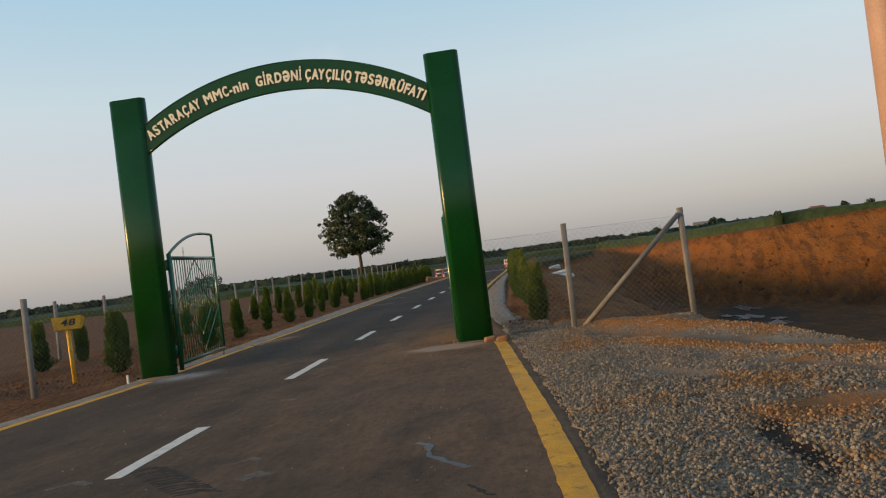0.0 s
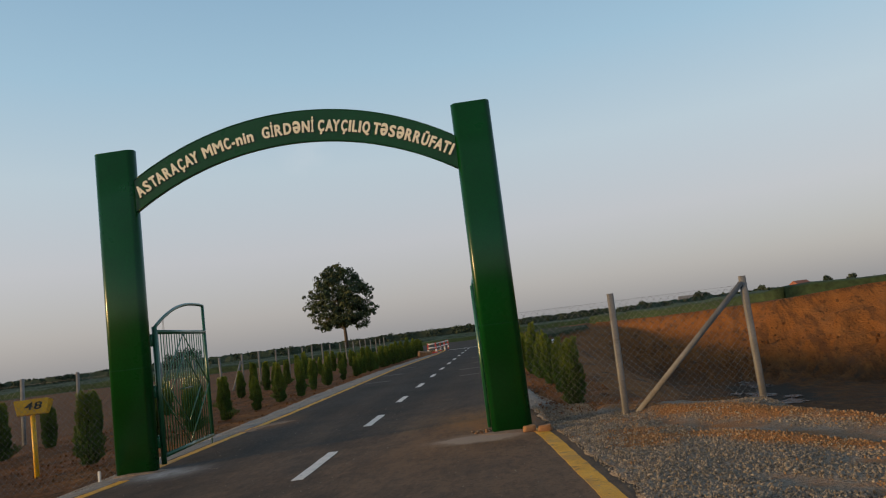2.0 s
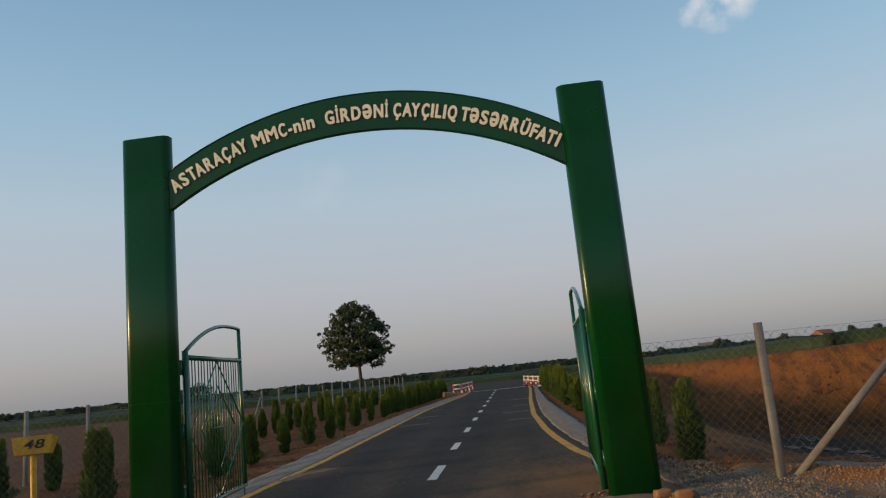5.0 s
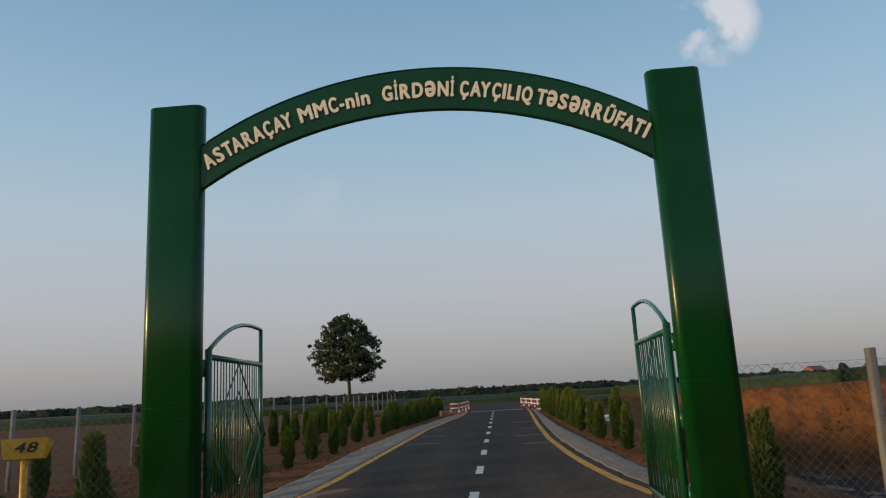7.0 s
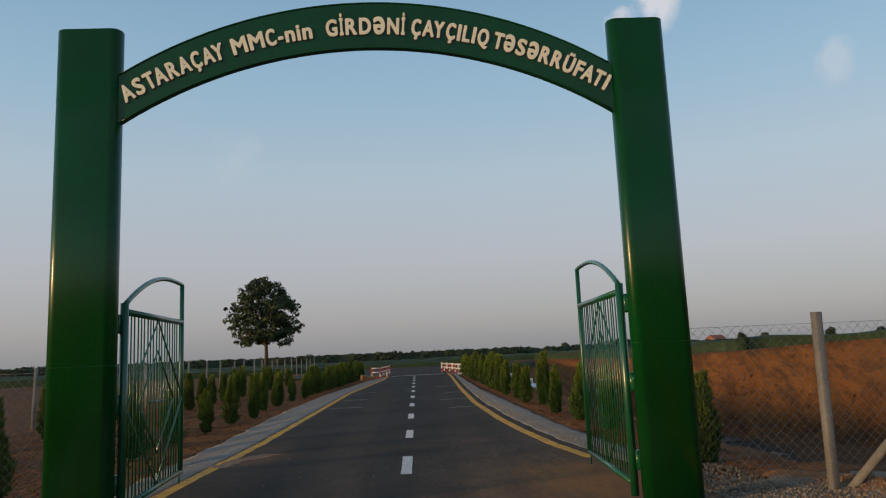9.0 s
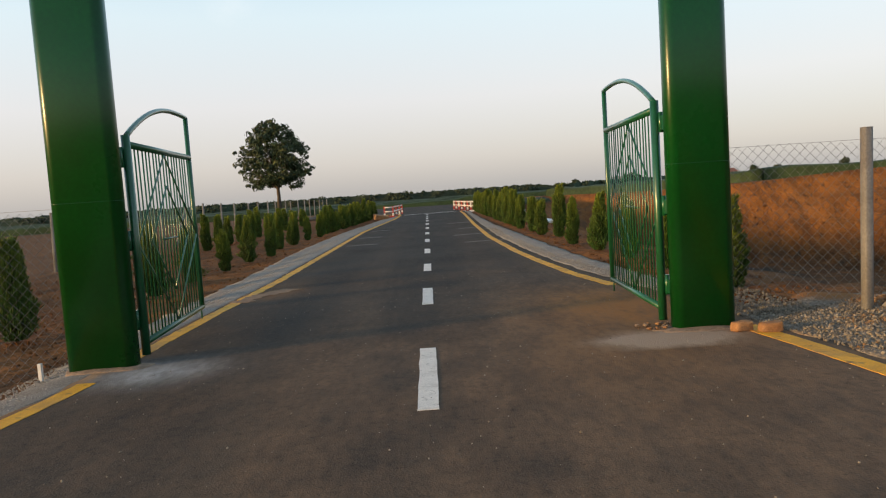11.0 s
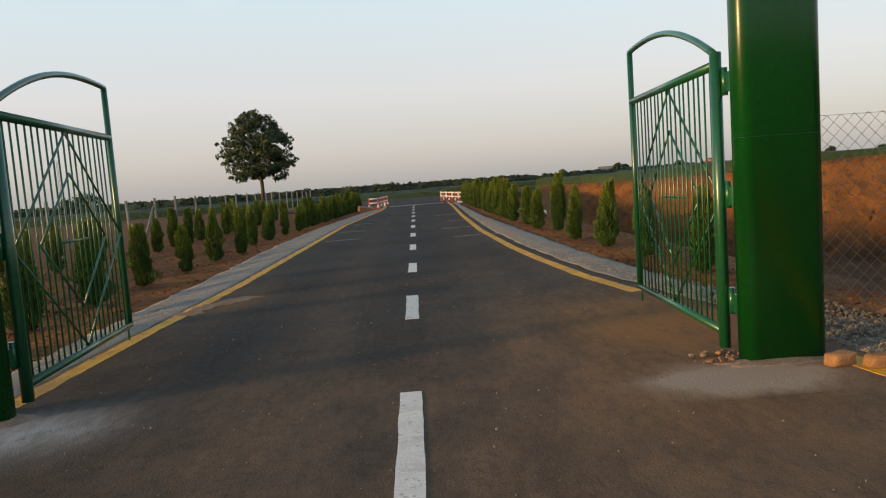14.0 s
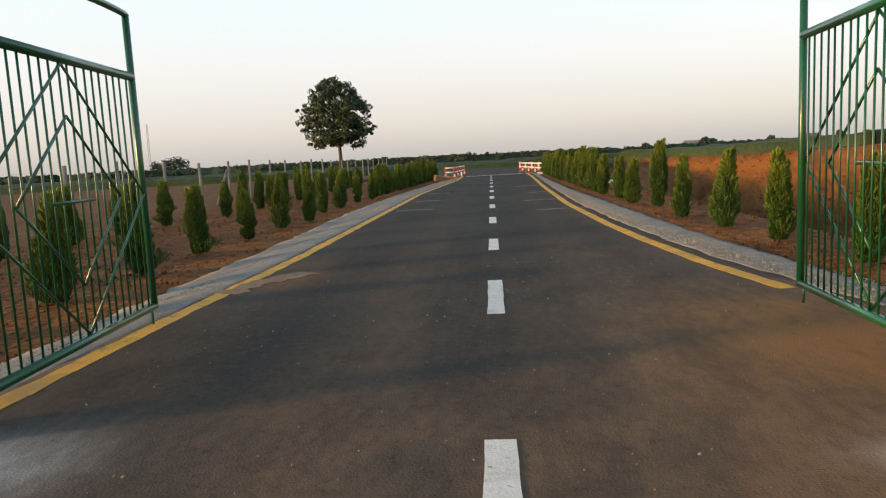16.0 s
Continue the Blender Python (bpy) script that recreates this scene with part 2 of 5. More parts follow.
shoulder_pebble = material("shoulder_pebbles", (0.30, 0.275, 0.245), rough=0.85, vary=0.15, scale=8, fine=90, bump=0.15, tint=(0.25, 0.222, 0.195), islands=0.3, spec=0.25)
pebble = material("pebbles", (0.225, 0.188, 0.145), rough=0.8, vary=0.15, scale=8, fine=90, bump=0.15, tint=(0.165, 0.13, 0.095), islands=0.48, spec=0.3)
clay_pebble = material("clay_stained_pebbles", (0.26, 0.16, 0.085), rough=0.85, vary=0.15, scale=8, fine=90, bump=0.15, tint=(0.24, 0.125, 0.055), islands=0.4, spec=0.25)
concrete = material("concrete", (0.2, 0.19, 0.18), rough=0.9, vary=0.18, scale=3, fine=50, bump=0.35, tint=(0.14, 0.13, 0.122), depth=0.008, objects=0.12)
pad_mat = material("concrete_spill", (0.27, 0.18, 0.12), rough=0.92, vary=0.25, scale=4, fine=45, bump=0.5, tint=(0.17, 0.125, 0.095), depth=0.012)
wire = material("galvanised_wire", (0.22, 0.21, 0.2), rough=0.6, vary=0.15, scale=6, bump=0.0, metal=0.7)
sign_yellow = material("yellow_sign_paint", (0.80, 0.42, 0.012), rough=0.45, vary=0.08, scale=4, bump=0.05, tint=(0.62, 0.30, 0.015))
black = material("black_paint", (0.02, 0.018, 0.015), rough=0.5, vary=0.1, bump=0)
brick_mat = material("sandstone_brick", (0.32, 0.165, 0.072), rough=0.9, vary=0.2, scale=9, fine=70, bump=0.5, tint=(0.22, 0.105, 0.048), objects=0.1)
red_paint = material("red_paint", (0.45, 0.05, 0.035), rough=0.5, vary=0.12, scale=4, bump=0.05)
white_paint = material("white_paint", (0.72, 0.68, 0.64), rough=0.55, vary=0.08, scale=4, bump=0.05)
bark = material("bark", (0.10, 0.075, 0.055), rough=0.95, vary=0.3, scale=5, fine=30, bump=0.8, stretch=(3, 3, 0.6), depth=0.03)
thuja_leaf = material("thuja_sprays", (0.036, 0.09, 0.016), rough=0.6, vary=0.2, scale=2.2, fine=30, bump=0.0, tint=(0.018, 0.05, 0.011), islands=0.6, objects=0.18, spec=0.3)
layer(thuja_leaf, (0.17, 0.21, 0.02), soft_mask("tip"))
thuja_core = material("thuja_inner_twigs", (0.03, 0.05, 0.016), rough=0.9, vary=0.4, scale=14, fine=60, bump=0.6, tint=(0.05, 0.045, 0.02), depth=0.03, spec=0.1)
tree_leaf = material("tree_leaves", (0.06, 0.078, 0.028), rough=0.6, vary=0.2, scale=0.5, fine=12, bump=0.0, tint=(0.035, 0.05, 0.02), islands=0.5, spec=0.3)
far_leaf = material("far_woods", (0.055, 0.068, 0.045), rough=0.8, vary=0.2, scale=0.06, fine=1.5, bump=0.0, tint=(0.035, 0.055, 0.035), islands=0.4, spec=0.1)
tea_leaf = material("tea_bushes", (0.042, 0.064, 0.023), rough=0.7, vary=0.3, scale=0.12, fine=3, bump=0.3, tint=(0.022, 0.036, 0.014), islands=0.2, spec=0.2, depth=0.1)
wall_plaster = material("far_plaster", (0.45, 0.40, 0.36), rough=0.9, vary=0.1, scale=0.5, bump=0)
roof_tile = material("far_roof", (0.30, 0.11, 0.07), rough=0.9, vary=0.15, scale=0.5, bump=0)
pole_paint = material("pinkish_pole_paint", (0.42, 0.27, 0.22), rough=0.6, vary=0.1, scale=3, bump=0.1)
water = material("muddy_water", (0.07, 0.065, 0.06), rough=0.25, vary=0.1, scale=1.5, fine=9, bump=0.5, depth=0.05, spec=0.8)
damp = material("damp_asphalt", (0.035, 0.038, 0.043), rough=0.42, vary=0.2, scale=5, fine=60, bump=0.1)
black_mud = material("dark_mud", (0.022, 0.019, 0.017), rough=0.9, vary=0.3, scale=9, fine=60, bump=0.3)
window_dark = material("dark_glass", (0.03, 0.035, 0.04), rough=0.2, vary=0.05, bump=0)
for glossy, coat in ((gate_paint, 0.6), (green_paint, 0.5)):
    glossy.node_tree.nodes["Principled BSDF"].inputs["Coat Weight"].default_value = coat
    glossy.node_tree.nodes["Principled BSDF"].inputs["Coat Roughness"].default_value = 0.25


# ---- mesh helpers ----
def mesh(name, verts, faces, mats, smooth=False, slots=None):
    me = bpy.data.meshes.new(name)
    me.from_pydata([tuple(v) for v in verts], [], [tuple(f) for f in faces])
    for m in mats if isinstance(mats, (list, tuple)) else [mats]:
        me.materials.append(m)
    if slots is not None:
        me.polygons.foreach_set("material_index", slots)
    if smooth:
        me.polygons.foreach_set("use_smooth", [True] * len(me.polygons))
    me.update()
    return me


def thing(name, at=(0, 0, 0), turn=0.0, label="", category="", group="", kind=""):
    """An Empty at a thing's base."""
    ob = new(name)
    ob.matrix_basis = pose(*at, 0, 0, turn)
    return tagged(ob, label, category, group, kind)


def part(name, bm, mat, parent, label=""):
    """Link a bmesh (or mesh) as one mesh object under a thing or a part."""
    if isinstance(bm, bmesh.types.BMesh):
        me = bpy.data.meshes.new(name)
        bm.to_mesh(me)
        bm.free()
        me.materials.append(mat)
    else:
        me = bm
    ob = new(name, me)
    ob.parent = parent
    return tagged(ob, label)


def box(lo, hi, bevel=0.0, bm=None):
    bm = bm or bmesh.new()
    lo, hi = Vector(lo), Vector(hi)
    r = bmesh.ops.create_cube(bm, size=1, matrix=Matrix.Translation((lo + hi) / 2) @ Matrix.Diagonal((*(hi - lo), 1)))
    if bevel:
        bmesh.ops.bevel(bm, geom=[e for e in bm.edges if e.verts[0] in r["verts"]], offset=bevel, segments=2, affect="EDGES", profile=0.5)
    return bm


def tube(points, radius, sides=10, bm=None, caps=True, radii=None):
    """A round bar along points."""
    bm = bm or bmesh.new()
    pts = [Vector(p) for p in points]
    rings = []
    prev = None
    for i, p in enumerate(pts):
        d = (pts[min(i + 1, len(pts) - 1)] - pts[max(i - 1, 0)]).normalized()
        if prev is None:
            prev = d.orthogonal().normalized()
        x = (prev - d * prev.dot(d)).normalized()
        prev = x
        y = d.cross(x)
        r = radii[i] if radii else radius
        rings.append([bm.verts.new(p + r * (math.cos(a) * x + math.sin(a) * y)) for a in (2 * math.pi * k / sides for k in range(sides))])
    for a, b in zip(rings, rings[1:]):
        for k in range(sides):
            f = bm.faces.new((a[k], a[(k + 1) % sides], b[(k + 1) % sides], b[k]))
            f.smooth = sides > 5
    if caps:
        bm.faces.new(rings[0][::-1])
        bm.faces.new(rings[-1])
    return bm


def lathe(outline, z0, z1, bm=None):
    """An upright prism with the outline given as (x, y) points."""
    bm = bm or bmesh.new()
    low = [bm.verts.new((x, y, z0)) for x, y in outline]
    top = [bm.verts.new((x, y, z1)) for x, y in outline]
    n = len(outline)
    for k in range(n):
        bm.faces.new((low[k], low[(k + 1) % n], top[(k + 1) % n], top[k])).smooth = True
    bm.faces.new(top)
    bm.faces.new(low[::-1])
    return bm


def at(table, v):
    return np.interp(v, [p[0] for p in table], [p[1] for p in table])


def fbm(x, y, scale, octaves=4, seed=0.0):
    return noise.fractal(Vector((x * scale + seed, y * scale - seed, seed)), 0.7, 2.0, octaves)


# ---- plan of the road ----
YELLOW_L = [(-30, -5.2), (5, -3.78), (9.3, -3.42), (12.2, -3.08), (16, -3.03), (20, -2.9), (38, -2.86), (46, -2.5), (54, -2.12), (75, -2.05)]
YELLOW_R = [(-30, 5.6), (5, 3.82), (6.9, 3.69), (12, 3.24), (16, 2.76), (18, 2.45), (20.5, 2.25), (23, 2.12), (29, 2.0), (39, 2.15), (57, 2.6), (75, 2.6)]
END = 62.0  # where the road meets the cross road
PIT_NEAR = [(11.5, 78), (10.5, 66), (6.0, 56), (5.0, 48), (4.9, 17.5), (5.5, 15.0), (6.5, 13.9), (7.2, 11.2), (7.9, 9.4), (9.6, 6), (15, -4), (60, -25)]
POOLS = [(16.2, 38.0, 0.55, 0.8, 2), (16.9, 39.6, 0.4, 0.5, 4), (16.0, 41.6, 0.6, 0.9, 9), (17.2, 46.5, 0.5, 2.2, 5), (15.1, 42.8, 0.3, 0.5, 7)]
PIT_FAR = [(110, -10), (80, 22), (46, 38), (31, 45), (21, 51), (16, 66), (11.5, 78)]


def seg_dist(px, py, line):
    best = np.full(px.shape, 1e9)
    for (ax, ay), (bx, by) in zip(line, line[1:]):
        dx, dy = bx - ax, by - ay
        t = np.clip(((px - ax) * dx + (py - ay) * dy) / (dx * dx + dy * dy), 0, 1)
        best = np.minimum(best, np.hypot(px - ax - t * dx, py - ay - t * dy))
    return best


def inside(px, py, ring):
    res = np.zeros(px.shape, bool)
    for (ax, ay), (bx, by) in zip(ring, ring[1:] + ring[:1]):
        cross = (ay > py) != (by > py)
        with np.errstate(divide="ignore", invalid="ignore"):
            res ^= cross & (px < (bx - ax) * (py - ay) / (by - ay if by != ay else 1e-9) + ax)
    return res


def smooth01(v):
    v = np.clip(v, 0, 1)
    return v * v * (3 - 2 * v)


def ground_height(X, Y):
    """Height of the soil sheet and its masks."""
    n1 = np.array([fbm(x, y, 0.35) for x, y in zip(X.ravel(), Y.ravel())]).reshape(X.shape)
    n2 = np.array([fbm(x, y, 1.6, 3, 5.0) for x, y in zip(X.ravel(), Y.ravel())]).reshape(X.shape)
    near = np.exp(-(np.hypot(X, Y - 25) / 90) ** 2)
    z = -0.15 + 0.03 * n1 * near + 0.022 * n2 * near
    right = smooth01((X - at(YELLOW_R, Y) - 0.3) / 0.7)
    z += right * smooth01((X - 2) / 1) * 0.18 * np.exp(-(np.maximum(X - 8, 0) / 60) ** 2)
    road = smooth01((at(YELLOW_R, Y) + 0.75 - X) / 0.3) * smooth01((X - at(YELLOW_L, Y) + 0.8) / 0.3)
    z = z * (1 - road) - 0.16 * road
    apron = smooth01((14.0 - Y) / 0.5) * smooth01((X - 2) / 0.5) * smooth01((at(NEAR_EDGE, Y) + 0.3 - X) / 0.3)
    z = z * (1 - apron) - 0.14 * apron
    ring = PIT_NEAR + PIT_FAR[:-1]
    inn = inside(X, Y, ring)
    dn, df = seg_dist(X, Y, PIT_NEAR), seg_dist(X, Y, PIT_FAR)
    wide = 5.0 + 17 * smooth01((X - 19) / 15)
    rough = 1 + 0.25 * n1
    warp = 0.89 * X - 0.46 * Y + 0.9 * n1
    rill = np.array([0.6 - 1.6 * abs(noise.noise(Vector((w * 0.42, y * 0.05, 3.3)))) - 0.9 * abs(noise.noise(Vector((w * 0.95, y * 0.09, 8.1)))) for w, y in zip(warp.ravel(), Y.ravel())]).reshape(X.shape)
    down = np.minimum(smooth01(dn / (3.2 + 6 * smooth01((Y - 14) / 8))), np.clip(df / (wide * rough), 0, 1) ** 0.85)
    pit = -0.18 - 3.6 * down + (0.42 + 0.8 * smooth01((X - 16) / 12)) * (1 - smooth01(df / 7)) + (0.30 * n1 + 0.42 * n2 + 0.62 * rill) * np.clip(df / 3, 0, 1) * (1 - np.clip(df / wide - 0.6, 0, 1)) * (dn > 2)
    z = np.where(inn, pit + np.where(dn < 3, 0.03 * n2, 0), z)
    for cx, cy, rx, ry, _ in POOLS:
        flat = np.clip(1.6 - ((X - cx) / (rx * 1.5)) ** 2 - ((Y - cy) / (ry * 1.5)) ** 2, 0, 1)
        z = z * (1 - flat) - 3.79 * flat
    rim = (~inn) & (X > 5) & (Y > 20)
    z = np.where(rim, z + (0.55 + 0.8 * smooth01((X - 16) / 12)) * np.exp(-df / 25), z)
    clay = np.where(inn, 0.42 + 0.22 * np.clip((z + 2.6) / 2, -1, 1), 0.0)
    clay = np.where(rim & (df < 2.5), 0.5, clay)
    clay = np.where((~inn) & (X > 3) & (Y > 12.5) & (Y < 75) & ~rim, 0.4, clay)
    clay = np.maximum(clay, 0.46 * np.exp(-((X + 4.6) / 1.3) ** 2) * smooth01((Y - 12) / 2) * smooth01((50 - Y) / 10))
    # damp round the pools; the height term paints shade into the lower wall
    wet_shade = np.where(inn, np.maximum(0.8 * np.exp(-(((X - 16.6) / 2.6) ** 2 + ((Y - 42) / 7) ** 2)), 0.36 * smooth01((-1.5 - z) / 1.6)), 0.0)
    grass = np.where(rim & (df > 2.5), 0.75, 0.0)
    grass = np.where((Y > END + 30) & (X > -30), 0.8, grass)
    grass = np.where((X < -10) & (Y > 95 + 0.2 * X), 0.7, grass)
    grass = np.where((Y > 130) | (X < -120) | (X > 140) | (Y < -60), 0.75, grass)
    field = np.where((X < -11), 0.7, 0.0)
    return z, clay, wet_shade, grass, field


def steps(lo, hi, fine, far, grow=1.16):
    core = list(np.arange(lo, hi + fine / 2, fine))
    s, a, b = fine, [], []
    v = lo
    while v > -far:
        s *= grow
        v -= s
        a.append(v)
    s, v = fine, hi
    while v < far:
        s *= grow
        v += s
        b.append(v)
    return np.array(a[::-1] + core + b)


def grid_mesh(name, X, Y, Z, mat, masks):
    ny, nx = X.shape
    verts = np.stack([X, Y, Z], -1).reshape(-1, 3)
    i = np.arange(ny * nx).reshape(ny, nx)
    faces = np.stack([i[:-1, :-1], i[:-1, 1:], i[1:, 1:], i[1:, :-1]], -1).reshape(-1, 4)
    me = mesh(name, verts.tolist(), faces.tolist(), mat, smooth=True)
    for key, v in masks.items():
        a = me.attributes.new(key, "FLOAT", "POINT")
        a.data.foreach_set("value", np.asarray(v, float).ravel())
    return me


def build_ground():
    xs, ys = steps(-13, 34, 0.45, 2400), steps(-4, 62, 0.45, 2600)
    X, Y = np.meshgrid(xs, ys)
    Z, clay, wet_shade, grass, field = ground_height(X, Y)
    ob = new("ground", grid_mesh("ground", X, Y, Z, soil, {"clay": clay, "wet_shade": wet_shade, "grass": grass, "field": field}))
    tagged(ob, "brown and orange bare soil with a dug pit and green fields", "ground", kind="structure")


def strip(name, left, right, ys, z, mat, label, thick=0.06, cols=8, masks=None, category="road", wobble=0.0, seed=1.0, zl=None):
    """A slab between two lines, with a top sheet and skirts."""
    n = cols + 1
    X = np.array([[left(y) + (right(y) - left(y)) * k / cols for k in range(n)] for y in ys])
    Y = np.repeat(np.array(ys)[:, None], n, 1)
    if wobble:
        for r, y in enumerate(ys):
            X[r, 0] += wobble * fbm(y, 0, 2.2, 4, seed)
            X[r, -1] += wobble * fbm(y, 0, 2.2, 4, seed + 9)
    Z = np.full(X.shape, float(z)) if not callable(z) else z(X, Y)
    X = np.concatenate([X[:, :1], X, X[:, -1:]], 1)
    Y = np.concatenate([Y[:, :1], Y, Y[:, -1:]], 1)
    Z = np.concatenate([Z[:, :1] - thick, Z, Z[:, -1:] - thick], 1)
    m = {k: f(X, Y) for k, f in (masks or {}).items()}
    return tagged(new(name, grid_mesh(name, X, Y, Z, mat, m)), label, category, kind="structure")


def road_dust(X, Y):
    d = np.clip(1.25 - np.abs(Y - 10.5) / 9.5, 0, 1) * np.clip(0.62 + X * 0.13, 0.3, 0.98)
    d *= 1 - 0.6 * np.exp(-((X + 0.4) / 0.75) ** 2) * smooth01((Y - 12.6) / 2)
    d *= 1 - 0.75 * np.exp(-((X + 1.75) / 0.75) ** 2) * smooth01((Y - 12.9) / 1.2)
    d += 0.22 * np.exp(-((X + 0.75) / 0.3) ** 2 - ((Y - 15.5) / 3.5) ** 2)
    patch = np.array([fbm(x, y * 0.8, 1.7, 4, 23.0) for x, y in zip(X.ravel(), Y.ravel())]).reshape(X.shape)
    d *= np.clip(1.0 + 0.8 * patch, 0.45, 1.35)
    edge = np.maximum(np.exp(-np.abs(X - at(YELLOW_R, Y)) / 0.5), np.exp(-np.abs(X - at(YELLOW_L, Y)) / 0.5))
    wheel = np.exp(-((np.abs(X) - 1.15) / 0.4) ** 2) * np.clip(1.3 - Y / 45, 0, 1)
    return np.clip(d + 0.25 * edge + 0.22 * wheel, 0, 1.05)


def road_orange(X, Y):
    """Dry clay carried on to the asphalt beside the gate."""
    a = np.exp(-(((X - 2.5) / 0.75) ** 2 + ((Y - 14.8) / 1.3) ** 2))
    b = np.exp(-(((X - 1.8) / 1.0) ** 2 + ((Y - 12.3) / 1.6) ** 2))
    c = np.exp(-(((X + 2.5) / 0.4) ** 2 + ((Y - 18.3) / 0.8) ** 2))
    d = np.exp(-(((X - 1.7) / 0.8) ** 2 + ((Y - 15.0) / 1.5) ** 2))
    return np.clip(1.1 * a + 0.4 * b + 0.5 * c + 0.45 * d, 0, 1.2)


def road_pale(X, Y):
    """Pale cement dust round the feet of the pillars."""
    a = np.exp(-(((X - 2.25) / 0.62) ** 2 + ((Y - 12.72) / 0.28) ** 2) ** 2)
    return np.clip(2.4 * a, 0, 2.2)


def road_cement(X, Y):
    """Grey cement slurry by the western pillar."""
    b = np.exp(-(((X + 2.6) / 0.5) ** 2 + ((Y - 12.75) / 0.4) ** 2))
    return np.clip(1.0 * b, 0, 0.95)


def build_road():
    ys = list(np.arange(-30, END + 0.1, 0.25))
    strip("road", lambda y: at(YELLOW_L, y) - 0.14, lambda y: at(YELLOW_R, y) + 0.33, ys, 0.0, asphalt,
          "dark worn asphalt road with brown dust near the gate", thick=0.12, cols=40, masks={"dust": road_dust, "orange": road_orange, "pale": road_pale, "cement": road_cement}, wobble=0.05)
    # cross road with rounded corners
    bm = bmesh.new()
    r = 5.0
    pts = [(-2.2, END)] + [(-2.2 - r + r * math.cos(a), END + r * math.sin(a)) for a in np.linspace(0, math.pi / 2, 9)][1:]
    pts += [(-11, END + r), (-12, END + r + 20), (-9, END + r + 31), (8.5, END + r + 31), (9.5, END + r + 16), (9.5, END + r)]
    pts += [(2.93 + r - r * math.cos(a), END + r * math.sin(a)) for a in np.linspace(math.pi / 2, 0, 9)]
    top = [bm.verts.new((x, y, 0)) for x, y in pts]
    low = [bm.verts.new((x, y, -0.12)) for x, y in pts]
    f = bm.faces.new(top)
    for k in range(len(pts)):
        bm.faces.new((low[k], low[(k + 1) % len(pts)], top[(k + 1) % len(pts)], top[k]))
    bmesh.ops.triangulate(bm, faces=[f])
    ob = part("cross_road", bm, asphalt, None)
    tagged(ob, "dark asphalt cross road at the end of the drive", "road", kind="structure")


def painted(name, pts, width, mat, label, z=0.004, ragged=0.012, seed=0.0, step=0.12):
    """A painted line with uneven edges along a polyline."""
    fine = []
    for (ax, ay), (bx, by) in zip(pts, pts[1:]):
        n = max(1, int(math.hypot(bx - ax, by - ay) / step))
        fine += [(ax + (bx - ax) * k / n, ay + (by - ay) * k / n) for k in range(n)]
    fine.append(pts[-1])
    bm = bmesh.new()
    prev = None
    for i, (x, y) in enumerate(fine):
        a, b = fine[max(i - 1, 0)], fine[min(i + 1, len(fine) - 1)]
        d = Vector((b[0] - a[0], b[1] - a[1])).normalized()
        nx, ny = -d.y, d.x
        wl = width / 2 + ragged * noise.noise(Vector((i * 0.5, seed, 0)))
        wr = width / 2 + ragged * noise.noise(Vector((i * 0.5, seed + 31, 0)))
        cur = [bm.verts.new((x + nx * wl, y + ny * wl, z - 0.012)), bm.verts.new((x + nx * wl, y + ny * wl, z)),
               bm.verts.new((x - nx * wr, y - ny * wr, z)), bm.verts.new((x - nx * wr, y - ny * wr, z - 0.012))]
        if prev:
            for k in range(3):
                bm.faces.new((prev[k], prev[k + 1], cur[k + 1], cur[k]))
        else:
            bm.faces.new(cur[::-1])
        prev = cur
    bm.faces.new(prev)
    bmesh.ops.recalc_face_normals(bm, faces=bm.faces[:])
    ob = part(name, bm, mat, None)
    return tagged(ob, label, "road marking", kind="structure")


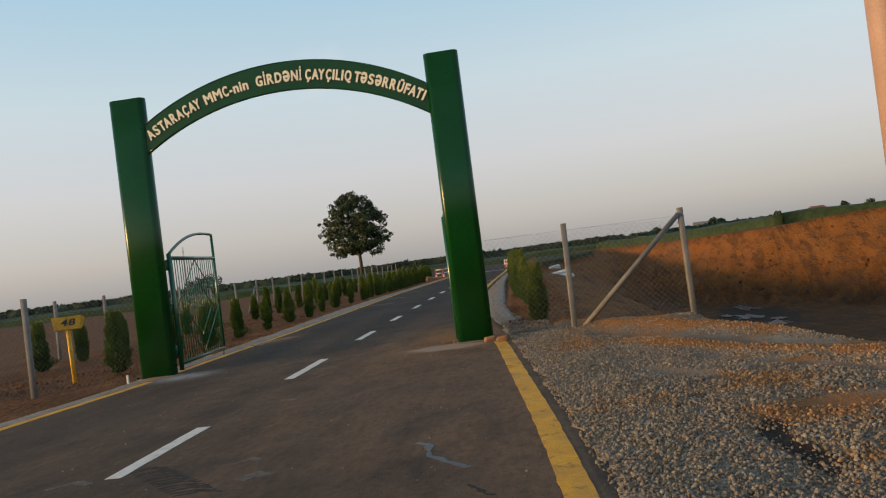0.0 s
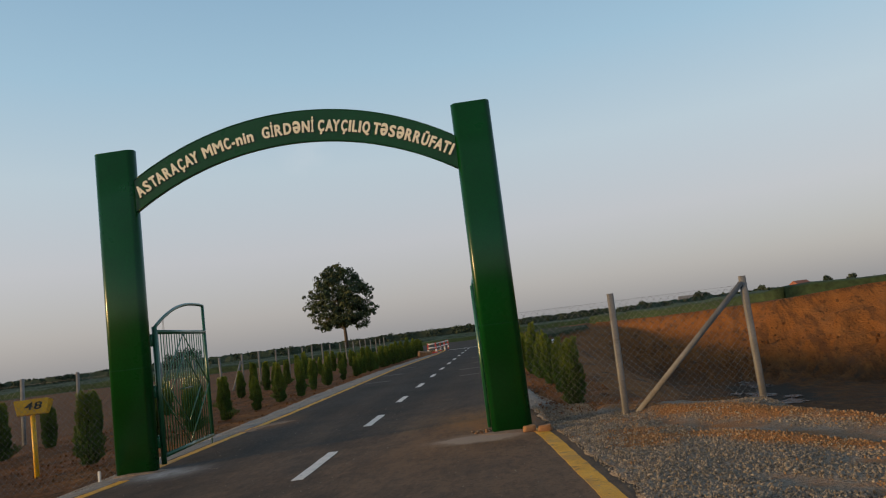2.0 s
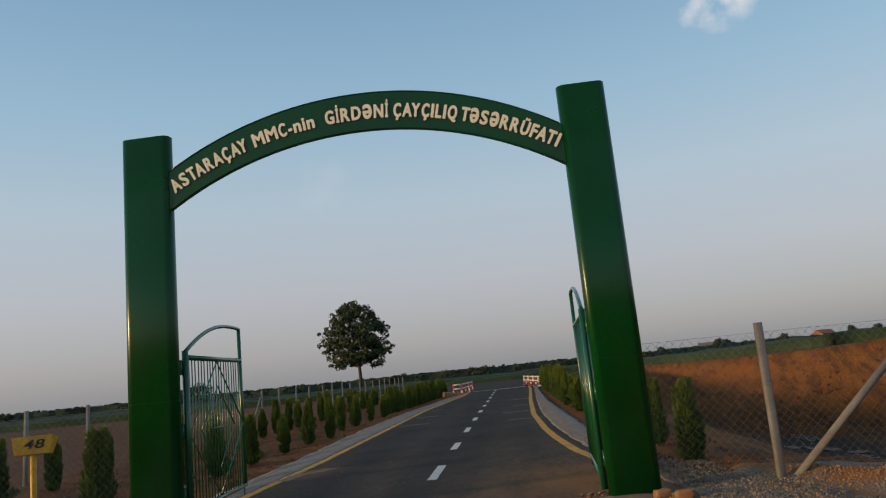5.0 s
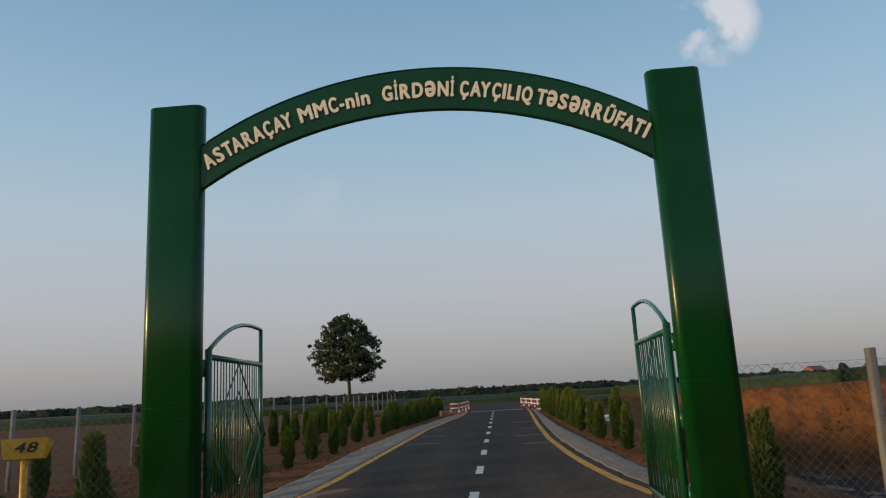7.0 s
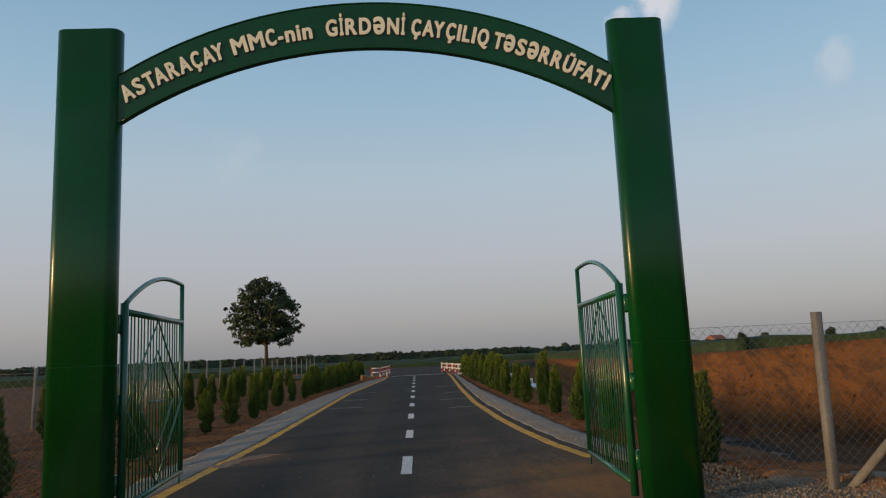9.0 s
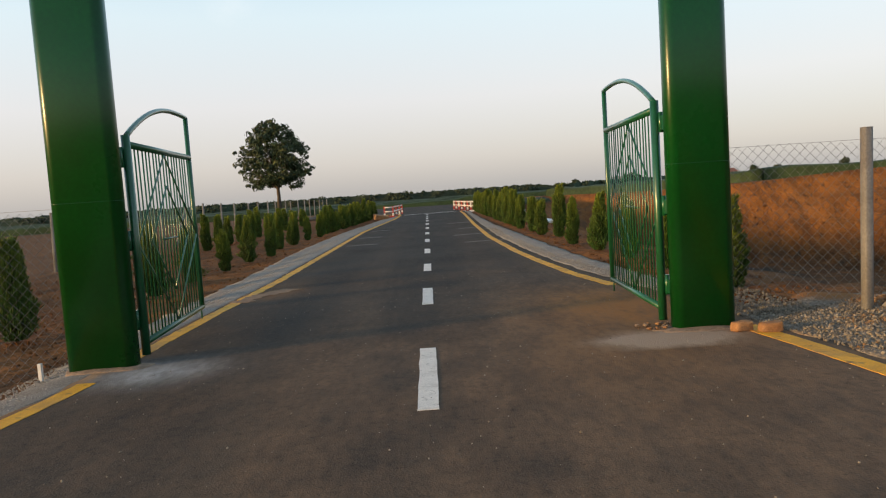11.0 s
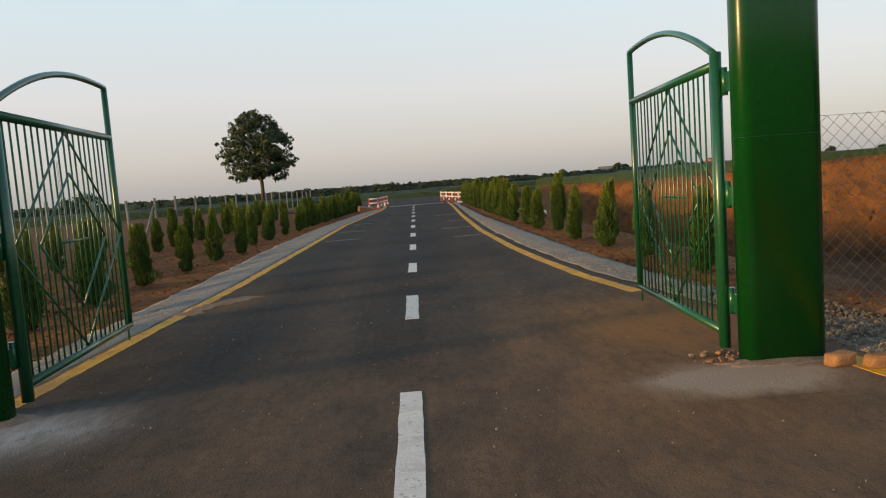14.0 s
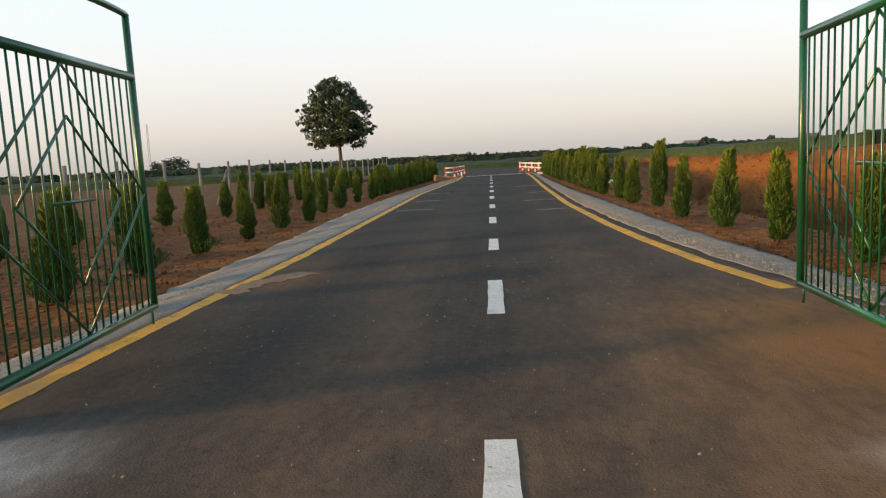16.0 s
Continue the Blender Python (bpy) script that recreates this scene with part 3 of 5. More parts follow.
def build_markings():
    dashes = [(-3.0, -1.2), (1.6, 3.4), (6.27, 8.05), (11.0, 12.98), (15.75, 17.42), (20.0, 21.4), (24.2, 25.65), (28.5, 29.9)]
    dashes += [(28.5 + 4.3 * k, 29.9 + 4.3 * k) for k in range(1, 8)]
    for k, (a, b) in enumerate(dashes):
        painted("centre_dash", [(-0.01, a), (-0.01, b)], 0.152, white_line, "worn white centre dash painted on asphalt", seed=k * 3.1, ragged=0.008)
    lab = "hand-painted yellow edge line with ragged, dusty edges"
    painted("edge_line", [(at(YELLOW_L, y), y) for y in np.arange(-28, 12.75, 0.5)], 0.17, yellow_line, lab, seed=1, ragged=0.02)
    r = 4.6
    painted("edge_line", [(at(YELLOW_L, y), y) for y in np.arange(13.35, END + 0.1, 0.35)] + [(-2.06 - r + r * math.cos(a), END + r * math.sin(a)) for a in np.linspace(0.2, 1.57, 8)], 0.17, yellow_line, lab, seed=2, ragged=0.035)
    painted("edge_line", [(at(YELLOW_R, y), y) for y in np.arange(-28, 13.1, 0.5)], 0.20, yellow_line, lab, seed=3, ragged=0.014)
    painted("edge_line", [(at(YELLOW_R, y), y) for y in np.arange(16.4, END + 0.1, 0.35)] + [(2.6 + r - r * math.cos(a), END + r * math.sin(a)) for a in np.linspace(0.2, 1.57, 8)], 0.17, yellow_line, lab, seed=4, ragged=0.02)
    for x0, x1, y, w in ((1.1, 2.25, 27.2, 0.22), (0.9, 2.2, 31.0, 0.3), (1.3, 2.2, 35.5, 0.35), (1.0, 2.2, 41, 0.4), (-2.6, -1.6, 29.0, 0.25), (-2.55, -1.7, 33.0, 0.3), (-2.5, -1.7, 38, 0.35), (1.02, 1.25, 6.36, 0.07), (1.28, 1.48, 5.86, 0.1), (-0.52, -0.16, 6.12, 0.08), (0.5, 0.66, 9.1, 0.05)):
        painted("dust_streak", [(x0, y), ((x0 + x1) / 2, y + 0.15), (x1, y + 0.05)], w, dust_mat, "pale dust streak across the asphalt", z=0.002, ragged=min(0.16, 0.55 * w), seed=y, step=0.05)
    painted("clay_smear", [(-2.98, 17.2), (-2.75, 17.9), (-2.35, 18.5)], 0.34, clay_dust, "tan clay smeared over the yellow line", z=0.0065, ragged=0.2, seed=3.3, step=0.08)
    painted("stop_line", [(-1.8, END - 0.5), (2.3, END + 0.9)], 0.45, white_line, "faded white stop line before the cross road", seed=6, ragged=0.15)


def stones(name, spots, mat, label, size, parent=None):
    """Many small rounded stones, joined."""
    rnd = random.Random(len(spots))
    t = (1 + 5 ** 0.5) / 2
    base = np.array([(-1, t, 0), (1, t, 0), (-1, -t, 0), (1, -t, 0), (0, -1, t), (0, 1, t), (0, -1, -t), (0, 1, -t), (t, 0, -1), (t, 0, 1), (-t, 0, -1), (-t, 0, 1)]) / 1.9
    tri = np.array([(0, 11, 5), (0, 5, 1), (0, 1, 7), (0, 7, 10), (0, 10, 11), (1, 5, 9), (5, 11, 4), (11, 10, 2), (10, 7, 6), (7, 1, 8),
                    (3, 9, 4), (3, 4, 2), (3, 2, 6), (3, 6, 8), (3, 8, 9), (4, 9, 5), (2, 4, 11), (6, 2, 10), (8, 6, 7), (9, 8, 1)])
    V, F = [], []
    for k, (x, y, z) in enumerate(spots):
        s = size * rnd.choice((0.45, 0.6, 0.75, 0.9, 1.0, 1.2, 1.55))
        m = np.array(Euler((rnd.uniform(0, 6), rnd.uniform(0, 6), rnd.uniform(0, 6))).to_matrix()) @ np.diag([1, rnd.uniform(0.6, 1), rnd.uniform(0.45, 0.8)])
        V.append(base @ m.T * s + (x, y, z + s * 0.25))
        F.append(tri + 12 * k)
    V, F = np.concatenate(V), np.concatenate(F)
    me = mesh(name, V.tolist(), F.tolist(), mat)
    ob = new(name, me)
    return tagged(ob, label, "gravel", kind="stuff")


def band(X, Y, c, w, x0):
    """A long ridge or rut that runs slantwise over the apron towards the pit."""
    return np.exp(-((Y + 1.35 * (X - 5) - c) / w) ** 2) * smooth01((X - x0) / 0.5)


def spot(X, Y, cx, cy, rx, ry):
    return np.exp(-(((X - cx) / rx) ** 2 + ((Y - cy) / ry) ** 2))


def apron_z(X, Y):
    z = np.array([0.012 + 0.03 * fbm(x, y, 0.7, 4, 2.0) + 0.012 * fbm(x, y, 3.0, 3, 4.0) for x, y in zip(X.ravel(), Y.ravel())]).reshape(X.shape)
    off = X - at(YELLOW_R, Y) - 0.3
    z = z * smooth01(off / 0.5) + 0.004
    z += 0.09 * band(X, Y, 13.2, 0.45, 3.9) + 0.055 * band(X, Y, 11.0, 0.3, 4.9) + 0.10 * spot(X, Y, 6.1, 12.6, 0.7, 0.5)
    z -= 0.02 * apron_track(X, Y) + 0.03 * apron_wet(X, Y)
    z -= 0.45 * smooth01((X - at(NEAR_EDGE, Y) + 0.45) / 0.45) ** 1.5
    return z


def apron_track(X, Y):
    """Smooth wheel tracks pressed into the gravel."""
    a = band(X, Y, 12.05, 0.58, 4.5)
    b = 0.9 * band(X, Y, 10.05, 0.3, 5.4)
    c = np.exp(-((Y + 1.35 * (X - 5) - 8.5) / 0.34) ** 4 - ((X - 5.22) / 0.36) ** 4)
    d = np.exp(-((Y - 6.48 - 0.15 * (X - 6)) / 0.26) ** 2) * smooth01((X - 5.45) / 0.4)
    return np.maximum(np.maximum(a, b), np.maximum(c, d))


def apron_clay(X, Y):
    n = np.array([fbm(x * 0.5, y * 1.5, 0.8, 4, 8.0) for x, y in zip(X.ravel(), Y.ravel())]).reshape(X.shape)
    c = 0.13 + 0.42 * n + 0.38 * apron_track(X, Y)
    c += 0.6 * band(X, Y, 13.2, 0.5, 3.7) + 0.62 * band(X, Y, 11.0, 0.42, 4.7)
    c += 0.55 * spot(X, Y, 4.35, 11.6, 0.45, 1.0) + 0.5 * spot(X, Y, 5.85, 7.6, 0.5, 0.45)
    c += 0.5 * spot(X, Y, 5.9, 6.35, 0.55, 0.35) + 0.36 * spot(X, Y, 5.75, 5.3, 0.35, 0.8)
    return np.clip(c, 0, 0.9)


def apron_wet(X, Y):
    return 0.9 * np.exp(-(((X - 5.29 + 0.04 * np.sin(Y * 7)) / 0.15) ** 2 + ((Y - 5.5) / 0.72) ** 4)) + 0.35 * band(X, Y, 9.85, 0.1, 5.6)


NEAR_EDGE = [(-30, 30), (-4, 14.7), (6, 9.4), (9.4, 7.7), (11.2, 7.0), (13.4, 6.65), (14.3, 6.2)]


def build_gravel():
    ys = list(np.arange(-30, 0, 0.5)) + list(np.arange(0, 14.2, 0.12))
    strip("gravel_apron", lambda y: at(YELLOW_R, y) + 0.24, lambda y: at(NEAR_EDGE, y), ys, apron_z, gravel, "grey crushed gravel with orange clay patches beside the road",
          thick=0.2, cols=56, masks={"clay": apron_clay, "wet_shade": apron_wet}, wobble=0.10, category="gravel")
    lab = "narrow grey gravel shoulder beside the asphalt"
    ys = list(np.arange(-30, END - 0.5, 0.3))
    flat = lambda X, Y: np.zeros(X.shape)  # noqa: E731
    strip("gravel_shoulder_west", lambda y: at([(-30, -6.1), (9, -4.0), (12.5, -3.75), (17, -4.05), (22, -4.1), (30, -4.3), (40, -4.15), (54, -3.4), (62, -3.0)], y), lambda y: at(YELLOW_L, y) - 0.12, ys,
          lambda X, Y: -0.005 - 0.10 * smooth01((at(YELLOW_L, Y) - 0.25 - X) / 0.9) + np.array([0.02 * fbm(x, y, 2.5, 3, 1.0) for x, y in zip(X.ravel(), Y.ravel())]).reshape(X.shape) * smooth01((at(YELLOW_L, Y) - 0.2 - X) / 0.3),
          shoulder_gravel, lab, thick=0.10, cols=10, masks={"clay": flat, "wet_shade": flat}, wobble=0.10, category="gravel", seed=4.0)
    ys = list(np.arange(14.1, END - 0.5, 0.3))
    strip("gravel_shoulder_east", lambda y: at(YELLOW_R, y) + 0.28, lambda y: at([(13.6, 3.65), (17.5, 3.32), (20, 3.15), (26, 3.02), (37, 2.86), (54, 3.05), (62, 3.3)], y), ys,
          lambda X, Y: 0.004 + np.array([0.01 * fbm(x, y, 2.5, 3, 7.0) for x, y in zip(X.ravel(), Y.ravel())]).reshape(X.shape) + 0.03 * smooth01((X - at(YELLOW_R, Y) - 0.3) / 0.5),
          shoulder_gravel, lab, thick=0.16, cols=9, masks={"clay": flat, "wet_shade": flat}, wobble=0.10, category="gravel", seed=6.0)
    rnd = random.Random(5)
    grey, orange, small = [], [], []
    while len(grey) + len(orange) < 78000:
        y = rnd.uniform(1.8, 13.6) if rnd.random() < 0.62 else rnd.uniform(2.6, 8)
        x = rnd.uniform(at(YELLOW_R, y) + 0.2, min(at(NEAR_EDGE, y), 8.8))
        if x - at(YELLOW_R, y) < 0.36 and rnd.random() < 0.6:
            continue
        X, Y = np.array([[x]]), np.array([[y]])
        if rnd.random() < max(apron_wet(X, Y)[0, 0] * 0.97, apron_track(X, Y)[0, 0] * 1.15):
            continue
        c = apron_clay(X, Y)[0, 0]
        if c > 0.5 and rnd.random() < 0.3:
            continue
        (orange if c + rnd.uniform(-0.25, 0.25) > 0.5 else grey).append((x, y, apron_z(X, Y)[0, 0]))
    stones("gravel_stones", grey, pebble, "loose grey and buff crushed stones", 0.013)
    stones("gravel_stones", orange, clay_pebble, "loose stones stained orange with clay", 0.013)
    for k in range(19000):
        y = 10 + 24 * rnd.random() ** 1.5
        if rnd.random() < 0.5:
            e = at(YELLOW_L, y)
            u = rnd.random()
            small.append((e - 0.22 - 0.75 * u, y, -0.015 - 0.10 * u * u))
        elif y > 13.8:
            small.append((at(YELLOW_R, y) + rnd.uniform(0.3, 0.85), y, 0.02))
    verge = []
    for k in range(1500):
        y = rnd.uniform(13.45, 15.4)
        verge.append((rnd.uniform(at(YELLOW_R, y) + 0.3, 4.1), y, 0.03))
    stones("gravel_stones", verge, pebble, "loose grey stones behind the gate pillar", 0.014)
    stones("shoulder_stones", small, shoulder_pebble, "small grey stones on the road shoulders", 0.009)
    grit = []
    for k in range(900):
        y = rnd.uniform(3.5, 19)
        grit.append((rnd.uniform(at(YELLOW_L, y) + 0.2, at(YELLOW_R, y) + 0.2), y, 0.0))
    stones("road_grit", grit, pebble, "scattered grit and small stones on the asphalt", 0.007)
    clods = []
    for k in range(4200):
        y = 14 + 26 * rnd.random() ** 1.4
        if rnd.random() < 0.6:
            clods.append((rnd.uniform(-10, -3.9), y, -0.15))
        else:
            clods.append((rnd.uniform(3.3, 4.8), y, 0.02))
    stones("soil_clods", clods, soil, "loose brown clods of earth beside the shrubs", 0.022)
    px = np.array([rnd.uniform(9, 46) for k in range(2600)])
    py = np.array([rnd.uniform(12, 52) for k in range(2600)])
    pz = ground_height(px[None], py[None])[0][0]
    low = [(x, y, z - 0.05) for x, y, z in zip(px, py, pz) if -3.4 < z < -0.4]
    stones("pit_clods", low, soil, "lumps of clay fallen on the side of the pit", 0.10)


# ---- the gate ----
# widths of the condensed bold letters against each other
WIDTHS = {"A": 0.52, "S": 0.42, "T": 0.45, "R": 0.46, "Ç": 0.42, "Y": 0.47, "M": 0.64, "C": 0.42, "-": 0.22, "n": 0.41, "i": 0.155, "G": 0.46, "İ": 0.155,
          "D": 0.48, "Ə": 0.47, "N": 0.48, "I": 0.155, "L": 0.34, "Q": 0.51, "Ü": 0.46, "F": 0.36}
GAP = 0.075
KERN = {"AY": 0.12, "TA": 0.09, "AT": 0.09, "FA": 0.09, "TƏ": 0.06, "RA": 0.03, "AÇ": 0.02, "ÇA": 0.02}
PX = ((-3.52, -2.845), (2.425, 3.045))


def rounded(x0, x1, y0, y1, r, n=7):
    pts = []
    for cx, cy, a0 in ((x1 - r, y0 + r, -90), (x1 - r, y1 - r, 0), (x0 + r, y1 - r, 90), (x0 + r, y0 + r, 180)):
        pts += [(cx + r * math.cos(radians(a0 + 90 * k / n)), cy + r * math.sin(radians(a0 + 90 * k / n))) for k in range(n + 1)]
    return pts


CAP_H = 0.73


def glyph(ch):
    turned = ch in "Əə"
    cu = bpy.data.curves.new("glyph", "FONT")
    cu.body = "e" if turned else ch
    cu.size, cu.extrude, cu.offset, cu.resolution_u = 1.0, 0.03, 0.0, 4
    tmp = bpy.data.objects.new("glyph", cu)
    me = bpy.data.meshes.new_from_object(tmp)
    bpy.data.objects.remove(tmp)
    v = np.array([x.co for x in me.vertices]) if len(me.vertices) else np.zeros((0, 3))
    if turned:
        v[:, 0], v[:, 1] = v[:, 0].max() - v[:, 0] + v[:, 0].min(), v[:, 1].max() - v[:, 1] + v[:, 1].min()
        v[:, 1] *= CAP_H / v[:, 1].max()
        v[:, 0] *= 0.98
    return me, v


BOLD = 0.0085


def bold(me, v, d, mat):
    """A heavier letter: the glyph repeated round a small circle and joined."""
    faces = [tuple(p.vertices) for p in me.polygons]
    V, F = [], []
    for k in range(13):
        off = (0, 0, 0.002) if k == 12 else (d * math.cos(k * math.pi / 6), d * math.sin(k * math.pi / 6), 0.00015 * k)
        F += [tuple(i + len(V) for i in f) for f in faces]
        V += (v + np.array(off)).tolist()
    return mesh("letter", V, F, mat)


def build_gate():
    gate = thing("gate_arch", (0, 13.2, 0), label="tall green painted steel gate arch with cream lettering", category="gate")
    top = ((5.18, 5.18), (5.16, 5.16))
    for (x0, x1), (h, _) in zip(PX, top):
        bm = lathe(rounded(x0, x1, -0.2, 0.02, 0.1), -0.1, h)
        p = part("pillar", bm, green_paint, gate, "green sheet-steel pillar with rounded corners")
        cap = lathe(rounded(x0 + 0.004, x1 - 0.004, -0.196, 0.016, 0.098), h, h + 0.006)
        part("cap", cap, green_paint, p)
        for z in (1.62,):
            part("weld_seam", lathe(rounded(x0 - 0.001, x1 + 0.001, -0.201, 0.021, 0.1), z, z + 0.006), green_paint, p)
    x0 = -0.226
    bm = bmesh.new()
    rl, cl, ru, cu = 4.851, 0.059, 4.975, 0.457
    rows = []
    for k in range(49):
        x = -2.66 + 5.32 * k / 48
        lo, hi = cl + math.sqrt(rl * rl - x * x), cu + math.sqrt(ru * ru - x * x)
        rows.append([bm.verts.new((x0 + x, y, z)) for y, z in ((-0.15, lo), (-0.15, hi), (-0.08, hi), (-0.08, lo))])
    for a, b in zip(rows, rows[1:]):
        for k in range(4):
            bm.faces.new((a[k], b[k], b[(k + 1) % 4], a[(k + 1) % 4]))
    bm.faces.new(rows[0]), bm.faces.new(rows[-1][::-1])
    bmesh.ops.recalc_face_normals(bm, faces=bm.faces[:])
    beam = part("arch_beam", bm, green_paint, gate, "curved green box beam carrying raised letters")
    for r, c in ((rl + 0.004, cl), (ru - 0.004, cu)):
        part("edge_strip", tube([(x0 + x, -0.152, c + math.sqrt(r * r - x * x)) for x in np.linspace(-2.63, 2.63, 40)], 0.009, 6), green_paint, beam)
    R, CZ, CAP = 4.97, 0.09, 0.206
    words = (("ASTARAÇAY", -2.775, -1.73), ("MMC-nin", -1.645, -0.80), ("GİRDƏNİ", -0.655, 0.19), ("ÇAYÇILIQ", 0.257, 1.085), ("TƏSƏRRÜFATI", 1.13, 2.335))
    s = CAP / CAP_H
    for word, xa, xb in words:
        ta, tb = math.asin((xa - x0) / R), math.asin((xb - x0) / R)
        shapes = [glyph(c) for c in word]
        gaps = [GAP - KERN.get(word[k:k + 2], 0) for k in range(len(word) - 1)] + [0]
        total = sum(WIDTHS[c] for c in word) + sum(gaps)
        unit = (tb - ta) * R / total
        u = 0.0
        for ch, (me, v), gap in zip(word, shapes, gaps):
            mid = ta + (u + WIDTHS[ch] / 2) * unit / R
            u += WIDTHS[ch] + gap
            v = v.copy()
            v[:, 0] -= (v[:, 0].max() + v[:, 0].min()) / 2
            v *= ((WIDTHS[ch] * unit - 2 * BOLD) / (v[:, 0].max() - v[:, 0].min()), s * (1 - 2 * BOLD / CAP), s)
            ob = part("letter", bold(me, v, BOLD, cream), cream, beam, "raised cream letter")
            ob.matrix_basis = Matrix.Translation((x0 + R * math.sin(mid), -0.157, CZ + R * math.cos(mid))) @ Matrix.Rotation(mid, 4, "Y") @ Matrix.Rotation(math.pi / 2, 4, "X") @ Matrix.Translation((0, BOLD, 0))
            part("backing", bold(me, v * (1, 1, 0.5), BOLD + 0.006, dark_edge), dark_edge, ob).matrix_basis = Matrix.Translation((0, -0.003, -0.004))


def build_leaf(hinge, free, flip):
    """An open gate leaf between two upright pipes; local x runs from the hinge to the free end."""
    d = Vector(free) - Vector(hinge)
    w = d.length
    leaf = thing("gate_leaf", (hinge[0], hinge[1], 0), math.degrees(math.atan2(d.y, d.x)), "open green tubular steel gate leaf with diamond pattern", "gate", "leaves of the gate")
    part("hinge_post", tube([(0, 0, 0.055), (0, 0, 2.27)], 0.043, 14), gate_paint, leaf)
    part("free_post", tube([(w, 0, 0.16), (w, 0, 2.70)], 0.030, 12), gate_paint, leaf)
    part("top_bar", tube([(0.02, 0, 2.18), (w - 0.01, 0, 2.18)], 0.036, 12), gate_paint, leaf)
    part("bottom_bar", tube([(0.02, 0, 0.18), (w - 0.01, 0, 0.18)], 0.034, 12), gate_paint, leaf)
    arc = []
    for k in range(25):
        u = k / 24
        # rises from the hinge post over a crown and down a little to the free post
        arc.append((w * u, 0, 2.25 + 0.45 * u + 0.20 * math.sin(math.pi * u) ** 0.9 * (1 - 0.25 * u)))
    part("arched_rail", tube(arc, 0.028, 12), gate_paint, leaf)
    n = 19
    for k in range(n):
        x = w * (k + 1) / (n + 1)
        part("bar", tube([(x, 0.004 * (k % 2), 0.19), (x, 0.003 * (k % 3), 2.17)], 0.0085, 6), gate_paint, leaf)
    for name, a, b in (("outer_diamond", 0.49, 0.96), ("inner_diamond", 0.30, 0.60)):
        cx, cz = w / 2, 1.18
        hw, hh = a * w, b
        pts = [(cx, cz + hh), (cx + hw, cz), (cx, cz - hh), (cx - hw, cz)]
        for p, q in zip(pts, pts[1:] + pts[:1]):
            for side in (-1,):
                part("diamond_rod", tube([(p[0], -0.016, p[1]), (q[0], -0.016, q[1])], 0.011, 6), gate_paint, leaf)
    part("short_rod", tube([(w * 0.36, -0.018, 1.18), (w * 0.62, -0.018, 1.18)], 0.012, 6), gate_paint, leaf)
    part("drop_bolt", tube([(w - 0.07, 0.0, 0.03), (w - 0.07, 0.0, 0.2)], 0.011, 6), gate_paint, leaf)
    for z in (0.32, 1.12, 1.95):
        h = part("hinge", tube([(-0.045, -0.045 * flip, z), (-0.045, -0.045 * flip, z + 0.2)], 0.024, 10), gate_paint, leaf, "green welded barrel hinge")
        part("hinge_plate", box((-0.20, -0.045 * flip - 0.012, z + 0.02), (-0.02, -0.045 * flip + 0.012, z + 0.16), 0.003), gate_paint, h)


# ---- fences ----
def chain_link(a, b, base, height, pitch=0.105, r=0.0018):
    """Interlaced diamond wire between two points."""
    a, b = Vector((*a, 0)), Vector((*b, 0))
    d = (b - a)
    w = d.length
    d.normalize()
    nrm = Vector((-d.y, d.x, 0))
    V, F = [], []
    cols, rows = int(w / (pitch / 2)), int(height / (pitch * 0.5))

    def rod(p, q):
        i = len(V)
        along = (q - p).normalized()
        s = along.cross(nrm).normalized()
        for e in (p, q):
            V.extend([e + r * nrm, e - 0.5 * r * nrm + 0.87 * r * s, e - 0.5 * r * nrm - 0.87 * r * s])
        F.extend([(i, i + 1, i + 4, i + 3), (i + 1, i + 2, i + 5, i + 4), (i + 2, i, i + 3, i + 5)])

    for sgn in (1, -1):
        for k in range(-rows, cols + rows):
            # a straight diagonal wire clipped to the panel
            x0, z0 = k * pitch / 2 * 2, 0.0
            x1, z1 = x0 + sgn * rows * pitch * 0.5, rows * pitch * 0.5
            pts = []
            for t in np.linspace(0, 1, max(2, rows // 6)):
                pts.append((x0 + (x1 - x0) * t, z0 + (z1 - z0) * t))
            for p, q in zip(pts, pts[1:]):
                lo, hi = min(p[0], q[0]), max(p[0], q[0])
                if lo < 0 or hi > w:
                    if hi <= 0 or lo >= w:
                        continue
                    f0, f1 = 0.0, 1.0
                    dx = q[0] - p[0]
                    ts = sorted(((0 - p[0]) / dx, (w - p[0]) / dx))
                    f0, f1 = max(0, ts[0]), min(1, ts[1])
                    p, q = (p[0] + dx * f0, p[1] + (q[1] - p[1]) * f0), (p[0] + dx * f1, p[1] + (q[1] - p[1]) * f1)
                rod(a + d * p[0] + nrm * 0.003 * sgn + Vector((0, 0, base + p[1] + 0.02 * math.sin(p[0] * 3))), a + d * q[0] + nrm * 0.003 * sgn + Vector((0, 0, base + q[1] + 0.02 * math.sin(q[0] * 3))))
    return mesh("chain_link", V, F, wire)


def post_bm(z0, z1, w=0.046):
    return lathe(rounded(-w, w, -w, w, 0.018, 2), z0, z1)


